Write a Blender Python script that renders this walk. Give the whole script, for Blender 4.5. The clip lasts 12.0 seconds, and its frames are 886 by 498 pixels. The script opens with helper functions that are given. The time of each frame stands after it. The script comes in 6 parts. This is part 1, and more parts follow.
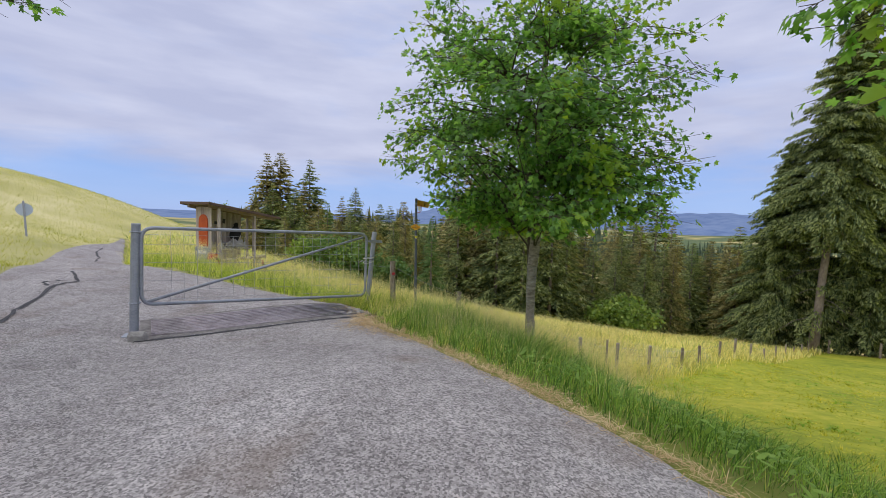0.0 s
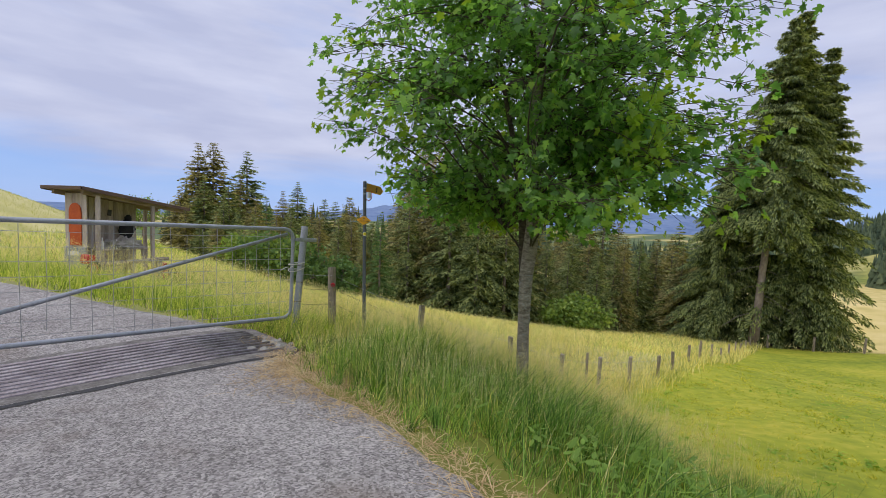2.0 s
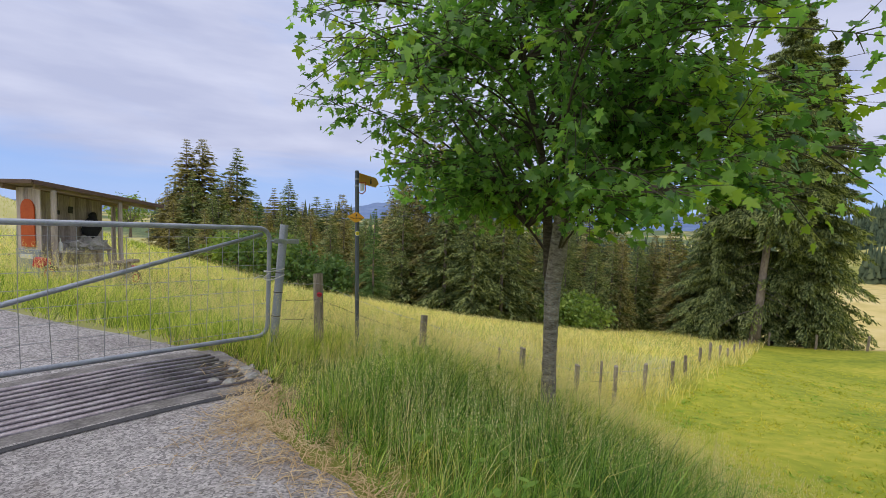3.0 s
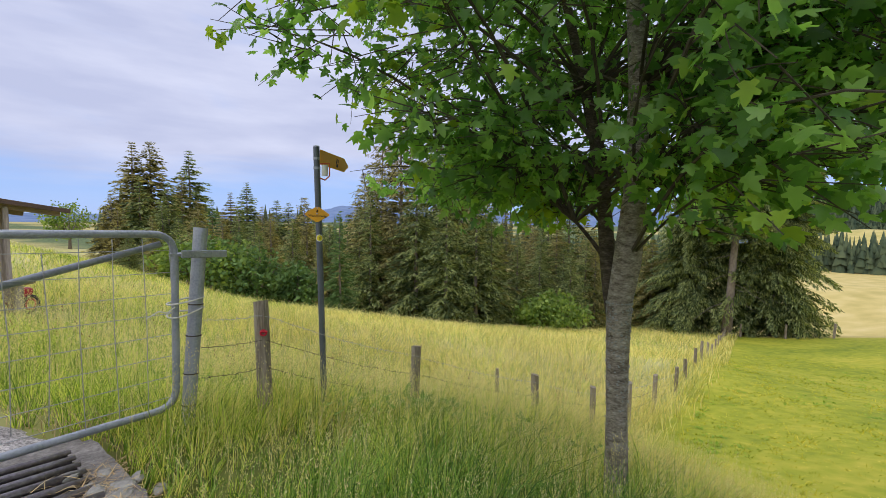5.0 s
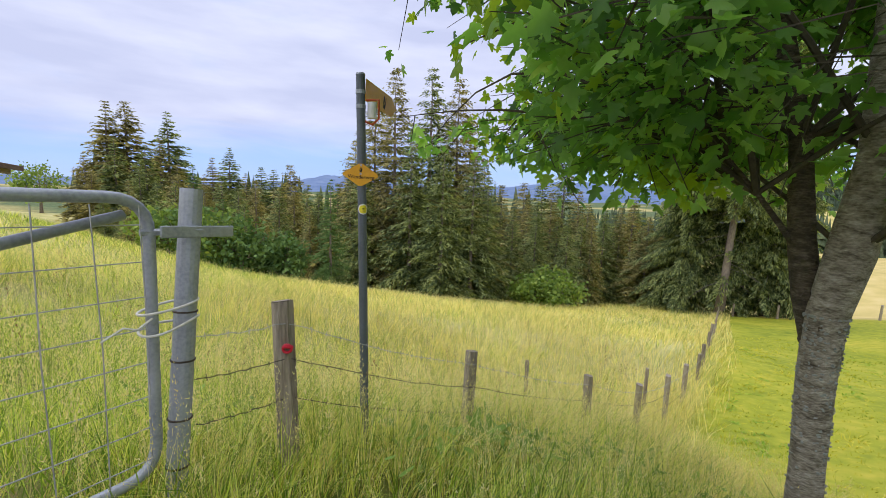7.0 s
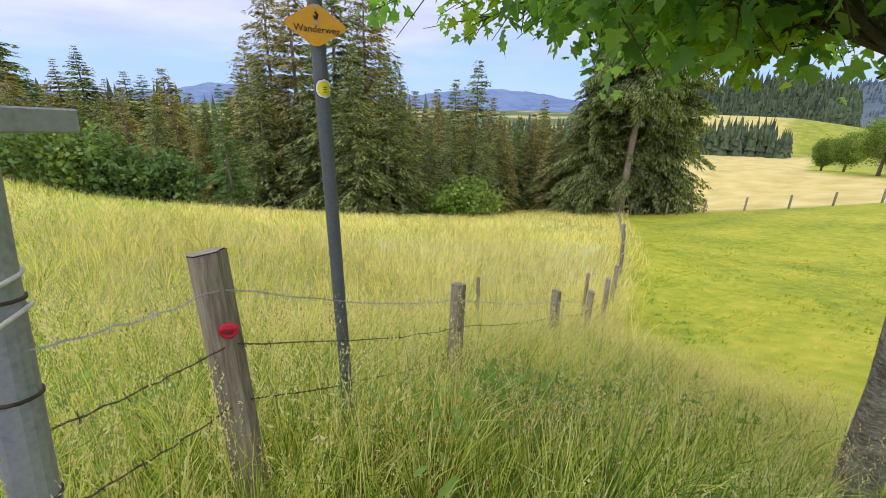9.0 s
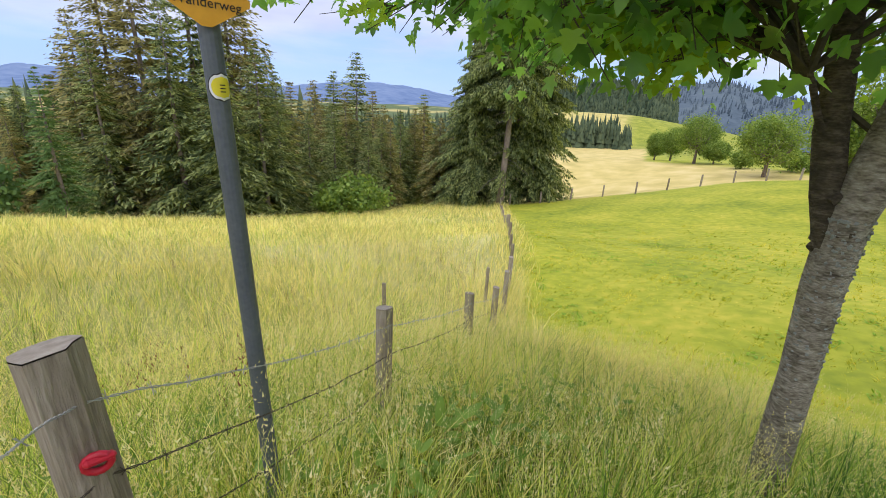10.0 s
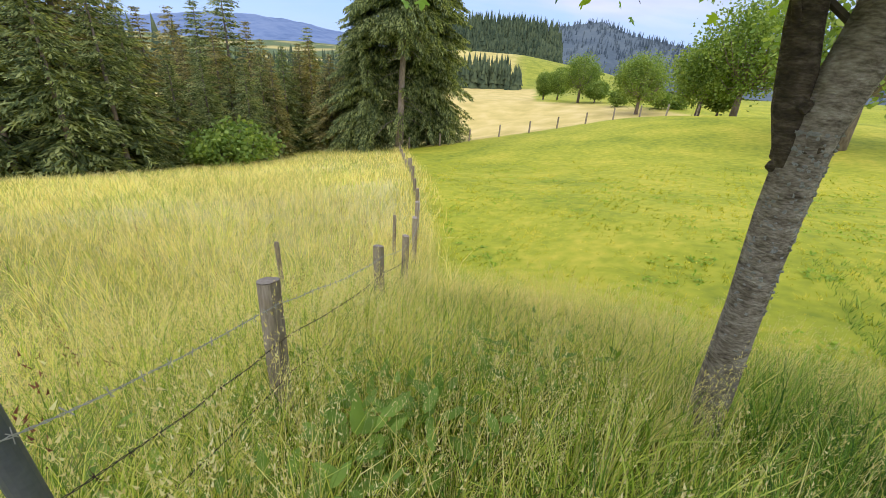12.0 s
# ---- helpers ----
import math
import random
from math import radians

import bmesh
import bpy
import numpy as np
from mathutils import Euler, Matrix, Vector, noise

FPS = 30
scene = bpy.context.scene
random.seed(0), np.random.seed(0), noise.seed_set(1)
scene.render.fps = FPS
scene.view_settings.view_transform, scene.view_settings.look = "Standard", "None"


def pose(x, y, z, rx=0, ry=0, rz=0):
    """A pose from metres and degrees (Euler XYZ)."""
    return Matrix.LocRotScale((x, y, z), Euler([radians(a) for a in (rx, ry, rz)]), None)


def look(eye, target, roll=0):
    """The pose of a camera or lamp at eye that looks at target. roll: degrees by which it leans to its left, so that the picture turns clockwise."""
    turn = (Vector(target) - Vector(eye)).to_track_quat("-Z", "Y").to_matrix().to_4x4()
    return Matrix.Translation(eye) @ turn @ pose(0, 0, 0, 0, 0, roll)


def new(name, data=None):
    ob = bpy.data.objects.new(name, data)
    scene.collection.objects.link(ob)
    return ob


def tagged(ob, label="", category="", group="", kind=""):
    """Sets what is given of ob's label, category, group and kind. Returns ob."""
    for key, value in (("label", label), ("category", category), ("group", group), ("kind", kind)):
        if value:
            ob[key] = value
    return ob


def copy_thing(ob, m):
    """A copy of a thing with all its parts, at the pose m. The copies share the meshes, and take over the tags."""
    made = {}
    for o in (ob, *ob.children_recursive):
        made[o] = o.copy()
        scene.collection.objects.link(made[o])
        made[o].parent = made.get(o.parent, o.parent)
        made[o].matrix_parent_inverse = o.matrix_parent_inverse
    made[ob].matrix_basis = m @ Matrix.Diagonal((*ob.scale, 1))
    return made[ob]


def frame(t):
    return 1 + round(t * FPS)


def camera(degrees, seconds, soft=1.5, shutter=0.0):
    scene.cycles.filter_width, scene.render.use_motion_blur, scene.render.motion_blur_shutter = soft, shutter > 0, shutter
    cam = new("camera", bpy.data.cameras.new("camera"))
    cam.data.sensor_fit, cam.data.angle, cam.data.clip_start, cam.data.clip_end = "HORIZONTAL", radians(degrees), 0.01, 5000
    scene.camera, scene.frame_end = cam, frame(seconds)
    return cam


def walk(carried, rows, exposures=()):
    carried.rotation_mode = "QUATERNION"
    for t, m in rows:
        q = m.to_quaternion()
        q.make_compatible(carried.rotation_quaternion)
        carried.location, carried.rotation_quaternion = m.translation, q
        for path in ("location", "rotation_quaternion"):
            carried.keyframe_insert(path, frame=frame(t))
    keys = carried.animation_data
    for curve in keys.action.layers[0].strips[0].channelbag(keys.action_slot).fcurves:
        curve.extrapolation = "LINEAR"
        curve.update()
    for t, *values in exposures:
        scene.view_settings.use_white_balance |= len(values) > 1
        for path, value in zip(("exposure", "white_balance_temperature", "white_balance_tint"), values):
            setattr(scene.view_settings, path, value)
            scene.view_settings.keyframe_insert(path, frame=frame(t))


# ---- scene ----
cam = camera(92.3, 12.0, soft=0.6)
PATH = [
    (0, (0.004, -0.001, 1.697), (0.113, 1.992, 1.565), 2.0),
    (0.5, (0.031, 0.602, 1.654), (0.193, 2.591, 1.529), 2.1),
    (1, (0.022, 1.272, 1.619), (0.301, 3.249, 1.494), 2.4),
    (1.5, (-0.027, 1.852, 1.583), (0.316, 3.818, 1.452), 2.5),
    (2, (-0.048, 2.448, 1.588), (0.305, 4.412, 1.454), 2.4),
    (2.5, (-0.097, 3.027, 1.571), (0.272, 4.988, 1.434), 2.2),
    (3, (-0.048, 3.547, 1.573), (0.336, 5.505, 1.427), 2.2),
    (5, (-0.043, 5.372, 1.497), (0.494, 7.294, 1.361), 0.7),
    (5.5, (-0.035, 5.67, 1.472), (0.563, 7.573, 1.327), 0.8),
    (6, (-0.042, 5.883, 1.46), (0.573, 7.78, 1.305), 0.7),
    (6.5, (-0.231, 6.335, 1.457), (0.35, 8.239, 1.271), 1.8),
    (8.5, (-0.607, 7.487, 1.306), (0.209, 9.221, 0.734), 2.1),
    (9, (-0.561, 7.768, 1.265), (0.382, 9.41, 0.622), 1.5),
    (9.5, (-0.506, 7.981, 1.279), (0.677, 9.458, 0.631), 2.0),
    (10, (-0.553, 8.208, 1.3), (0.8, 9.529, 0.649), 2.7),
    (10.5, (-0.55, 8.305, 1.288), (0.942, 9.473, 0.649), 4.2),
    (11, (-0.422, 8.388, 1.211), (1.103, 9.527, 0.596), 1.5),
    (11.5, (-0.216, 8.537, 1.145), (1.335, 9.609, 0.478), 1.9),
    (12, (-0.133, 8.601, 1.09), (1.43, 9.506, 0.231), 3.7),
]
walk(cam, [(t, look(eye, target, roll)) for t, eye, target, roll in PATH], exposures=((0, 0.05), (3, 0.1), (5.5, 0.24), (8.5, 0.49), (12.0, 0.53)))

# ---- world, sun, exposure ----
SUN_EL, SUN_AZ = radians(68), radians(-120)
world = bpy.data.worlds.new("sky")
scene.world = world
world.use_nodes = True


def build_sky():
    nt = world.node_tree
    nt.nodes.clear()
    out = nt.nodes.new("ShaderNodeOutputWorld")
    bg = nt.nodes.new("ShaderNodeBackground")
    sky = nt.nodes.new("ShaderNodeTexSky")
    sky.sky_type, sky.sun_disc = "NISHITA", False
    sky.sun_elevation, sky.sun_rotation = SUN_EL, SUN_AZ
    sky.air_density, sky.dust_density, sky.ozone_density = 1.0, 0.1, 4.0
    co = nt.nodes.new("ShaderNodeTexCoord")
    mp = nt.nodes.new("ShaderNodeMapping")
    mp.inputs["Scale"].default_value = (1.0, 1.0, 4.5)
    n1 = nt.nodes.new("ShaderNodeTexNoise")
    n1.inputs["Scale"].default_value, n1.inputs["Detail"].default_value, n1.inputs["Roughness"].default_value = 2.2, 8, 0.55
    n1.inputs["Distortion"].default_value = 0.5
    sep = nt.nodes.new("ShaderNodeSeparateXYZ")
    rise = nt.nodes.new("ShaderNodeMapRange")
    rise.inputs[1].default_value, rise.inputs[2].default_value = 0.02, 0.155
    rise.inputs[3].default_value, rise.inputs[4].default_value = -0.30, 0.33
    add = nt.nodes.new("ShaderNodeMath")
    add.operation = "ADD"
    ramp = nt.nodes.new("ShaderNodeMapRange")
    ramp.interpolation_type = "SMOOTHSTEP"
    ramp.inputs[1].default_value, ramp.inputs[2].default_value = 0.34, 0.80
    ramp.inputs[3].default_value, ramp.inputs[4].default_value = 0.18, 0.96
    n2 = nt.nodes.new("ShaderNodeTexNoise")
    n2.inputs["Scale"].default_value, n2.inputs["Detail"].default_value = 4.0, 6
    shade = nt.nodes.new("ShaderNodeValToRGB")
    shade.color_ramp.elements[0].position, shade.color_ramp.elements[0].color = 0.36, (4.3, 4.6, 6.3, 1)
    shade.color_ramp.elements[1].position, shade.color_ramp.elements[1].color = 0.66, (5.5, 5.75, 7.3, 1)
    mix = nt.nodes.new("ShaderNodeMix")
    mix.data_type = "RGBA"
    L = nt.links.new
    L(co.outputs["Generated"], mp.inputs["Vector"])
    L(mp.outputs[0], n1.inputs["Vector"])
    L(mp.outputs[0], n2.inputs["Vector"])
    L(co.outputs["Generated"], sep.inputs[0])
    L(sep.outputs["Z"], rise.inputs[0])
    L(rise.outputs[0], add.inputs[0])
    L(n1.outputs["Fac"], add.inputs[1])
    L(add.outputs[0], ramp.inputs[0])
    L(n2.outputs["Fac"], shade.inputs[0])
    L(ramp.outputs[0], mix.inputs["Factor"])
    # clear air between the clouds: the sky's own blue, deepened
    deep = nt.nodes.new("ShaderNodeMix")
    deep.data_type = "RGBA"
    deep.inputs["Factor"].default_value = 0.8
    deep.inputs["B"].default_value = (2.3, 4.0, 8.3, 1)
    L(sky.outputs[0], deep.inputs["A"])
    L(deep.outputs["Result"], mix.inputs["A"])
    L(shade.outputs[0], mix.inputs["B"])
    L(mix.outputs["Result"], bg.inputs["Color"])
    bg.inputs["Strength"].default_value = 0.112
    L(bg.outputs[0], out.inputs["Surface"])


build_sky()
sun = new("sun", bpy.data.lights.new("sun", "SUN"))
sun.data.energy, sun.data.angle, sun.data.color = 1.5, radians(90), (1.0, 0.965, 0.90)
# the sky's sun_rotation turns clockwise from +Y
SUN_DIR = Vector((math.sin(SUN_AZ) * math.cos(SUN_EL), math.cos(SUN_AZ) * math.cos(SUN_EL), math.sin(SUN_EL)))
sun.matrix_world = look(SUN_DIR * 60, (0, 0, 0))


# ---- materials ----
def material(name, stops, scale=4.0, rough=0.8, metal=0.0, bump=0.2, fine=40.0, stretch=(1, 1, 1), per_piece=0.0, transmit=0.0, spec=0.3, space="Object", island=0.0, glow=(1.75, 1.6, 0.6)):
    """A noise-varied surface: stops are colours from the dark to the light end of two scales of noise."""
    m = bpy.data.materials.new(name)
    m.use_nodes = True
    nt = m.node_tree
    p = nt.nodes["Principled BSDF"]
    L = nt.links.new
    co = nt.nodes.new("ShaderNodeTexCoord")
    mp = nt.nodes.new("ShaderNodeMapping")
    mp.inputs["Scale"].default_value = stretch
    L(co.outputs[space], mp.inputs["Vector"])
    a = nt.nodes.new("ShaderNodeTexNoise")
    a.inputs["Scale"].default_value, a.inputs["Detail"].default_value = scale, 5
    b = nt.nodes.new("ShaderNodeTexNoise")
    b.inputs["Scale"].default_value, b.inputs["Detail"].default_value = fine, 4
    L(mp.outputs[0], a.inputs["Vector"])
    L(mp.outputs[0], b.inputs["Vector"])
    mx = nt.nodes.new("ShaderNodeMix")
    mx.data_type = "FLOAT"
    mx.inputs[0].default_value = 0.45
    L(a.outputs["Fac"], mx.inputs[2])
    L(b.outputs["Fac"], mx.inputs[3])
    value = mx.outputs[0]
    if per_piece or island:
        r = nt.nodes.new("ShaderNodeObjectInfo" if per_piece else "ShaderNodeNewGeometry")
        k = nt.nodes.new("ShaderNodeMath")
        k.operation = "MULTIPLY_ADD"
        k.inputs[1].default_value = per_piece or island
        L(r.outputs["Random" if per_piece else "Random Per Island"], k.inputs[0])
        L(value, k.inputs[2])
        s = nt.nodes.new("ShaderNodeMath")
        s.operation = "SUBTRACT"
        s.inputs[1].default_value = 0.5 * (per_piece or island)
        L(k.outputs[0], s.inputs[0])
        value = s.outputs[0]
    ramp = nt.nodes.new("ShaderNodeValToRGB")
    els = ramp.color_ramp.elements
    while len(els) < len(stops):
        els.new(0.5)
    for i, c in enumerate(stops):
        els[i].position = 0.3 + 0.4 * i / max(1, len(stops) - 1)
        els[i].color = (*c, 1)
    L(value, ramp.inputs[0])
    L(ramp.outputs[0], p.inputs["Base Color"])
    p.inputs["Roughness"].default_value, p.inputs["Metallic"].default_value = rough, metal
    p.inputs["Specular IOR Level"].default_value = spec
    if bump:
        bp = nt.nodes.new("ShaderNodeBump")
        bp.inputs["Strength"].default_value, bp.inputs["Distance"].default_value = bump, 0.02
        L(b.outputs["Fac"], bp.inputs["Height"])
        L(bp.outputs[0], p.inputs["Normal"])
    if transmit:
        out = nt.nodes["Material Output"]
        tr = nt.nodes.new("ShaderNodeBsdfTranslucent")
        ad = nt.nodes.new("ShaderNodeMixShader")
        ad.inputs[0].default_value = transmit
        bright = nt.nodes.new("ShaderNodeMix")
        bright.data_type, bright.blend_type = "RGBA", "MULTIPLY"
        bright.inputs["Factor"].default_value = 1.0
        bright.inputs["B"].default_value = (*glow, 1)
        L(ramp.outputs[0], bright.inputs["A"])
        L(bright.outputs["Result"], tr.inputs["Color"])
        L(p.outputs[0], ad.inputs[1])
        L(tr.outputs[0], ad.inputs[2])
        L(ad.outputs[0], out.inputs["Surface"])
    return m


M_ASPHALT = material("asphalt", [(0.25, 0.225, 0.215), (0.365, 0.335, 0.32), (0.48, 0.445, 0.425)], scale=0.9, fine=9, rough=0.92, bump=0)
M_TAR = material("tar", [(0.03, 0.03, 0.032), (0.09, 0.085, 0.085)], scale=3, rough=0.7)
M_STEEL = material("galvanised_steel", [(0.26, 0.28, 0.32), (0.38, 0.40, 0.45), (0.47, 0.49, 0.54)], scale=5, fine=60, rough=0.5, metal=0.45, bump=0.06)
M_RAIL = material("worn_steel_bar", [(0.15, 0.13, 0.135), (0.27, 0.235, 0.245), (0.42, 0.385, 0.395)], scale=6, fine=50, rough=0.32, metal=0.75, bump=0.1)
M_WIRE = material("wire", [(0.34, 0.34, 0.35), (0.58, 0.58, 0.60)], scale=20, rough=0.5, metal=0.6, bump=0)
M_RUST = material("rusty_wire", [(0.05, 0.04, 0.035), (0.14, 0.11, 0.09)], scale=20, rough=0.7, metal=0.4, bump=0)
M_ROPE = material("pale_rope", [(0.55, 0.53, 0.48), (0.75, 0.73, 0.68)], scale=60, rough=0.9)
M_POST = material("weathered_post", [(0.15, 0.12, 0.09), (0.33, 0.275, 0.215), (0.52, 0.45, 0.37)], scale=5, fine=30, rough=0.9, bump=0.7, stretch=(3, 3, 0.35), per_piece=0.15)
M_ENDGRAIN = material("cut_wood", [(0.22, 0.18, 0.14), (0.42, 0.37, 0.31)], scale=30, rough=0.9)
M_BOARD = material("grey_boards", [(0.26, 0.215, 0.19), (0.46, 0.385, 0.34), (0.62, 0.54, 0.48)], scale=3, fine=24, rough=0.85, bump=0.3, stretch=(4, 4, 0.3), per_piece=0.2)
M_ROOF = material("brown_roof", [(0.09, 0.055, 0.042), (0.18, 0.12, 0.09)], scale=4, rough=0.7)
M_SOFFIT = material("soffit_boards", [(0.22, 0.16, 0.12), (0.38, 0.29, 0.22)], scale=4, fine=30, rough=0.85, stretch=(0.4, 4, 4), per_piece=0.15)
M_ORANGE = material("orange_paint", [(0.45, 0.07, 0.02), (0.60, 0.12, 0.03)], scale=4, rough=0.6, bump=0.05)
M_RED = material("red_plastic", [(0.46, 0.008, 0.03), (0.64, 0.02, 0.05)], scale=8, rough=0.35, bump=0.02, spec=0.5)
M_YELLOW = material("sign_yellow", [(0.72, 0.33, 0.008), (0.85, 0.42, 0.015)], scale=6, rough=0.4, bump=0.02, spec=0.5)
M_LEMON = material("sticker_yellow", [(0.75, 0.62, 0.03), (0.85, 0.72, 0.06)], scale=9, rough=0.45, bump=0)
M_WHITE = material("white_print", [(0.70, 0.70, 0.70), (0.82, 0.82, 0.82)], scale=9, rough=0.5, bump=0)
M_BLACK = material("black_print", [(0.015, 0.015, 0.015), (0.04, 0.035, 0.03)], scale=9, rough=0.6, bump=0)
M_POLE = material("painted_pole", [(0.10, 0.115, 0.135), (0.16, 0.175, 0.20)], scale=8, fine=70, rough=0.5, metal=0.25, bump=0.05)
M_SIGNBACK = material("sign_back", [(0.28, 0.31, 0.36), (0.38, 0.41, 0.46)], scale=6, rough=0.5, metal=0.4, bump=0.02)
# the reflected sky is put into this plate's pale blue-grey
M_SKYPLATE = material("sky_tinted_plate", [(0.48, 0.54, 0.62), (0.60, 0.66, 0.74)], scale=6, rough=0.45, metal=0.2, bump=0.02)
M_CLOTH = material("dark_cloth", [(0.012, 0.012, 0.014), (0.04, 0.04, 0.045)], scale=6, rough=0.9)
M_ROCK = material("concrete", [(0.20, 0.19, 0.175), (0.36, 0.34, 0.31), (0.48, 0.46, 0.42)], scale=5, fine=35, rough=0.9, bump=0.5)
M_EDGE = material("worn_concrete", [(0.10, 0.09, 0.085), (0.22, 0.20, 0.185), (0.36, 0.335, 0.31)], scale=7, fine=40, rough=0.9, bump=0.6)
M_BARK = material("maple_bark", [(0.075, 0.062, 0.048), (0.215, 0.185, 0.145), (0.39, 0.345, 0.285), (0.58, 0.54, 0.47)], scale=9, fine=34, rough=0.95, bump=0.9, stretch=(1.2, 1.2, 3.2))
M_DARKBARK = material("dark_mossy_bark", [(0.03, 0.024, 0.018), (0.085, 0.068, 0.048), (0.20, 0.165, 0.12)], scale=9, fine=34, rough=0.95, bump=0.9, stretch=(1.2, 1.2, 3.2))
# limbs darker than the trunk: the crown's shade is put into the colour
M_LIMBSHADE = material("shaded_limb_bark", [(0.05, 0.042, 0.03), (0.12, 0.10, 0.07)], scale=6, rough=0.95, bump=0)
M_LICHEN = material("grey_lichen", [(0.24, 0.25, 0.23), (0.40, 0.41, 0.385)], scale=60, rough=0.95)
M_SPRUCEBARK = material("spruce_bark", [(0.12, 0.09, 0.075), (0.26, 0.21, 0.18), (0.36, 0.30, 0.26)], scale=2, fine=9, rough=0.95, bump=0.6, stretch=(1, 1, 0.4))
M_LEAF = material("maple_leaf", [(0.07, 0.165, 0.042), (0.155, 0.31, 0.08), (0.28, 0.46, 0.14)], scale=0.8, fine=6, rough=0.36, bump=0.12, island=0.45, transmit=0.62, spec=0.6, glow=(1.6, 1.65, 0.75))
M_LEAFYOUNG = material("young_leaf", [(0.20, 0.34, 0.045), (0.30, 0.45, 0.06)], scale=1.0, fine=6, rough=0.5, bump=0.05, island=0.3, transmit=0.45)
M_NEEDLE = material("spruce_needles", [(0.06, 0.092, 0.04), (0.18, 0.23, 0.092), (0.40, 0.45, 0.20)], scale=0.35, fine=2.5, rough=0.8, bump=0, island=0.5, transmit=0.40)
M_NEEDLEWARM = material("brownish_needles", [(0.10, 0.098, 0.045), (0.245, 0.23, 0.098), (0.46, 0.42, 0.19)], scale=0.35, fine=2.5, rough=0.8, bump=0, island=0.5, transmit=0.40)
M_NEEDLEFRESH = material("fresh_needles", [(0.065, 0.13, 0.04), (0.13, 0.22, 0.065), (0.20, 0.31, 0.10)], scale=0.6, fine=4, rough=0.8, bump=0, island=0.34, transmit=0.25)
M_CROWN = material("field_tree_leaves", [(0.10, 0.175, 0.035), (0.20, 0.30, 0.065), (0.34, 0.43, 0.12)], scale=0.5, fine=3, rough=0.7, bump=0, island=0.34, transmit=0.35)
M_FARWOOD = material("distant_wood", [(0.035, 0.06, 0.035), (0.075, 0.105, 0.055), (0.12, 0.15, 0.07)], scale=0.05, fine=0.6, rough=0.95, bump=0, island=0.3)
M_DEAD = material("dead_twigs", [(0.16, 0.13, 0.11), (0.30, 0.26, 0.22)], scale=3, rough=0.95, bump=0)
M_BLADE = material("green_blades", [(0.11, 0.205, 0.03), (0.34, 0.475, 0.08), (0.70, 0.75, 0.26)], scale=0.5, fine=3, rough=0.55, bump=0, island=0.6, transmit=0.5)
M_BLADEGOLD = material("golden_blades", [(0.36, 0.36, 0.10), (0.70, 0.64, 0.26), (0.90, 0.84, 0.50)], scale=0.25, fine=2, rough=0.7, bump=0, island=0.6, transmit=0.45)
M_LUSH = material("lush_blades", [(0.06, 0.14, 0.03), (0.17, 0.32, 0.065), (0.38, 0.55, 0.15)], scale=0.5, fine=3, rough=0.5, bump=0, island=0.55, transmit=0.45)
M_PASTURE = material("pasture_blades", [(0.185, 0.27, 0.02), (0.43, 0.44, 0.035), (0.69, 0.62, 0.10)], scale=0.35, fine=2, rough=0.6, bump=0, island=0.35, transmit=0.4)
M_BLADEHILL = material("hill_blades", [(0.30, 0.34, 0.07), (0.40, 0.42, 0.10), (0.52, 0.51, 0.16)], scale=0.2, fine=2, rough=0.7, bump=0, island=0.3, transmit=0.4)
M_SEED = material("seed_heads", [(0.58, 0.52, 0.26), (0.76, 0.69, 0.42), (0.88, 0.83, 0.60)], scale=0.5, fine=3, rough=0.8, bump=0, island=0.3, transmit=0.4)
M_DOCK = material("dock_seed", [(0.16, 0.06, 0.03), (0.30, 0.13, 0.06)], scale=5, rough=0.9, bump=0, island=0.3)
M_STRAW = material("dry_straw", [(0.40, 0.26, 0.12), (0.60, 0.43, 0.22), (0.74, 0.58, 0.34)], scale=0.7, fine=5, rough=0.8, bump=0, island=0.3)
M_HERB = material("broad_herb", [(0.13, 0.235, 0.042), (0.29, 0.44, 0.09)], scale=2, fine=9, rough=0.6, bump=0.1, island=0.25, transmit=0.35)
M_CLOVER = material("clover_leaf", [(0.20, 0.34, 0.035), (0.34, 0.47, 0.06)], scale=2, fine=9, rough=0.6, bump=0.1, island=0.3, transmit=0.35)
# the mountains' blue is distance haze put into the base colour
M_HAZEBLUE = material("haze_blue_ridge", [(0.095, 0.155, 0.29), (0.15, 0.22, 0.37), (0.21, 0.28, 0.42)], scale=0.003, fine=0.012, rough=1, bump=0)
# conifer green shifted to slate blue, with the air's haze in the colour
M_HAZERIDGE = material("haze_wooded_ridge", [(0.06, 0.088, 0.115), (0.10, 0.135, 0.165), (0.135, 0.17, 0.185)], scale=0.012, fine=0.08, rough=1, bump=0, island=0.3)


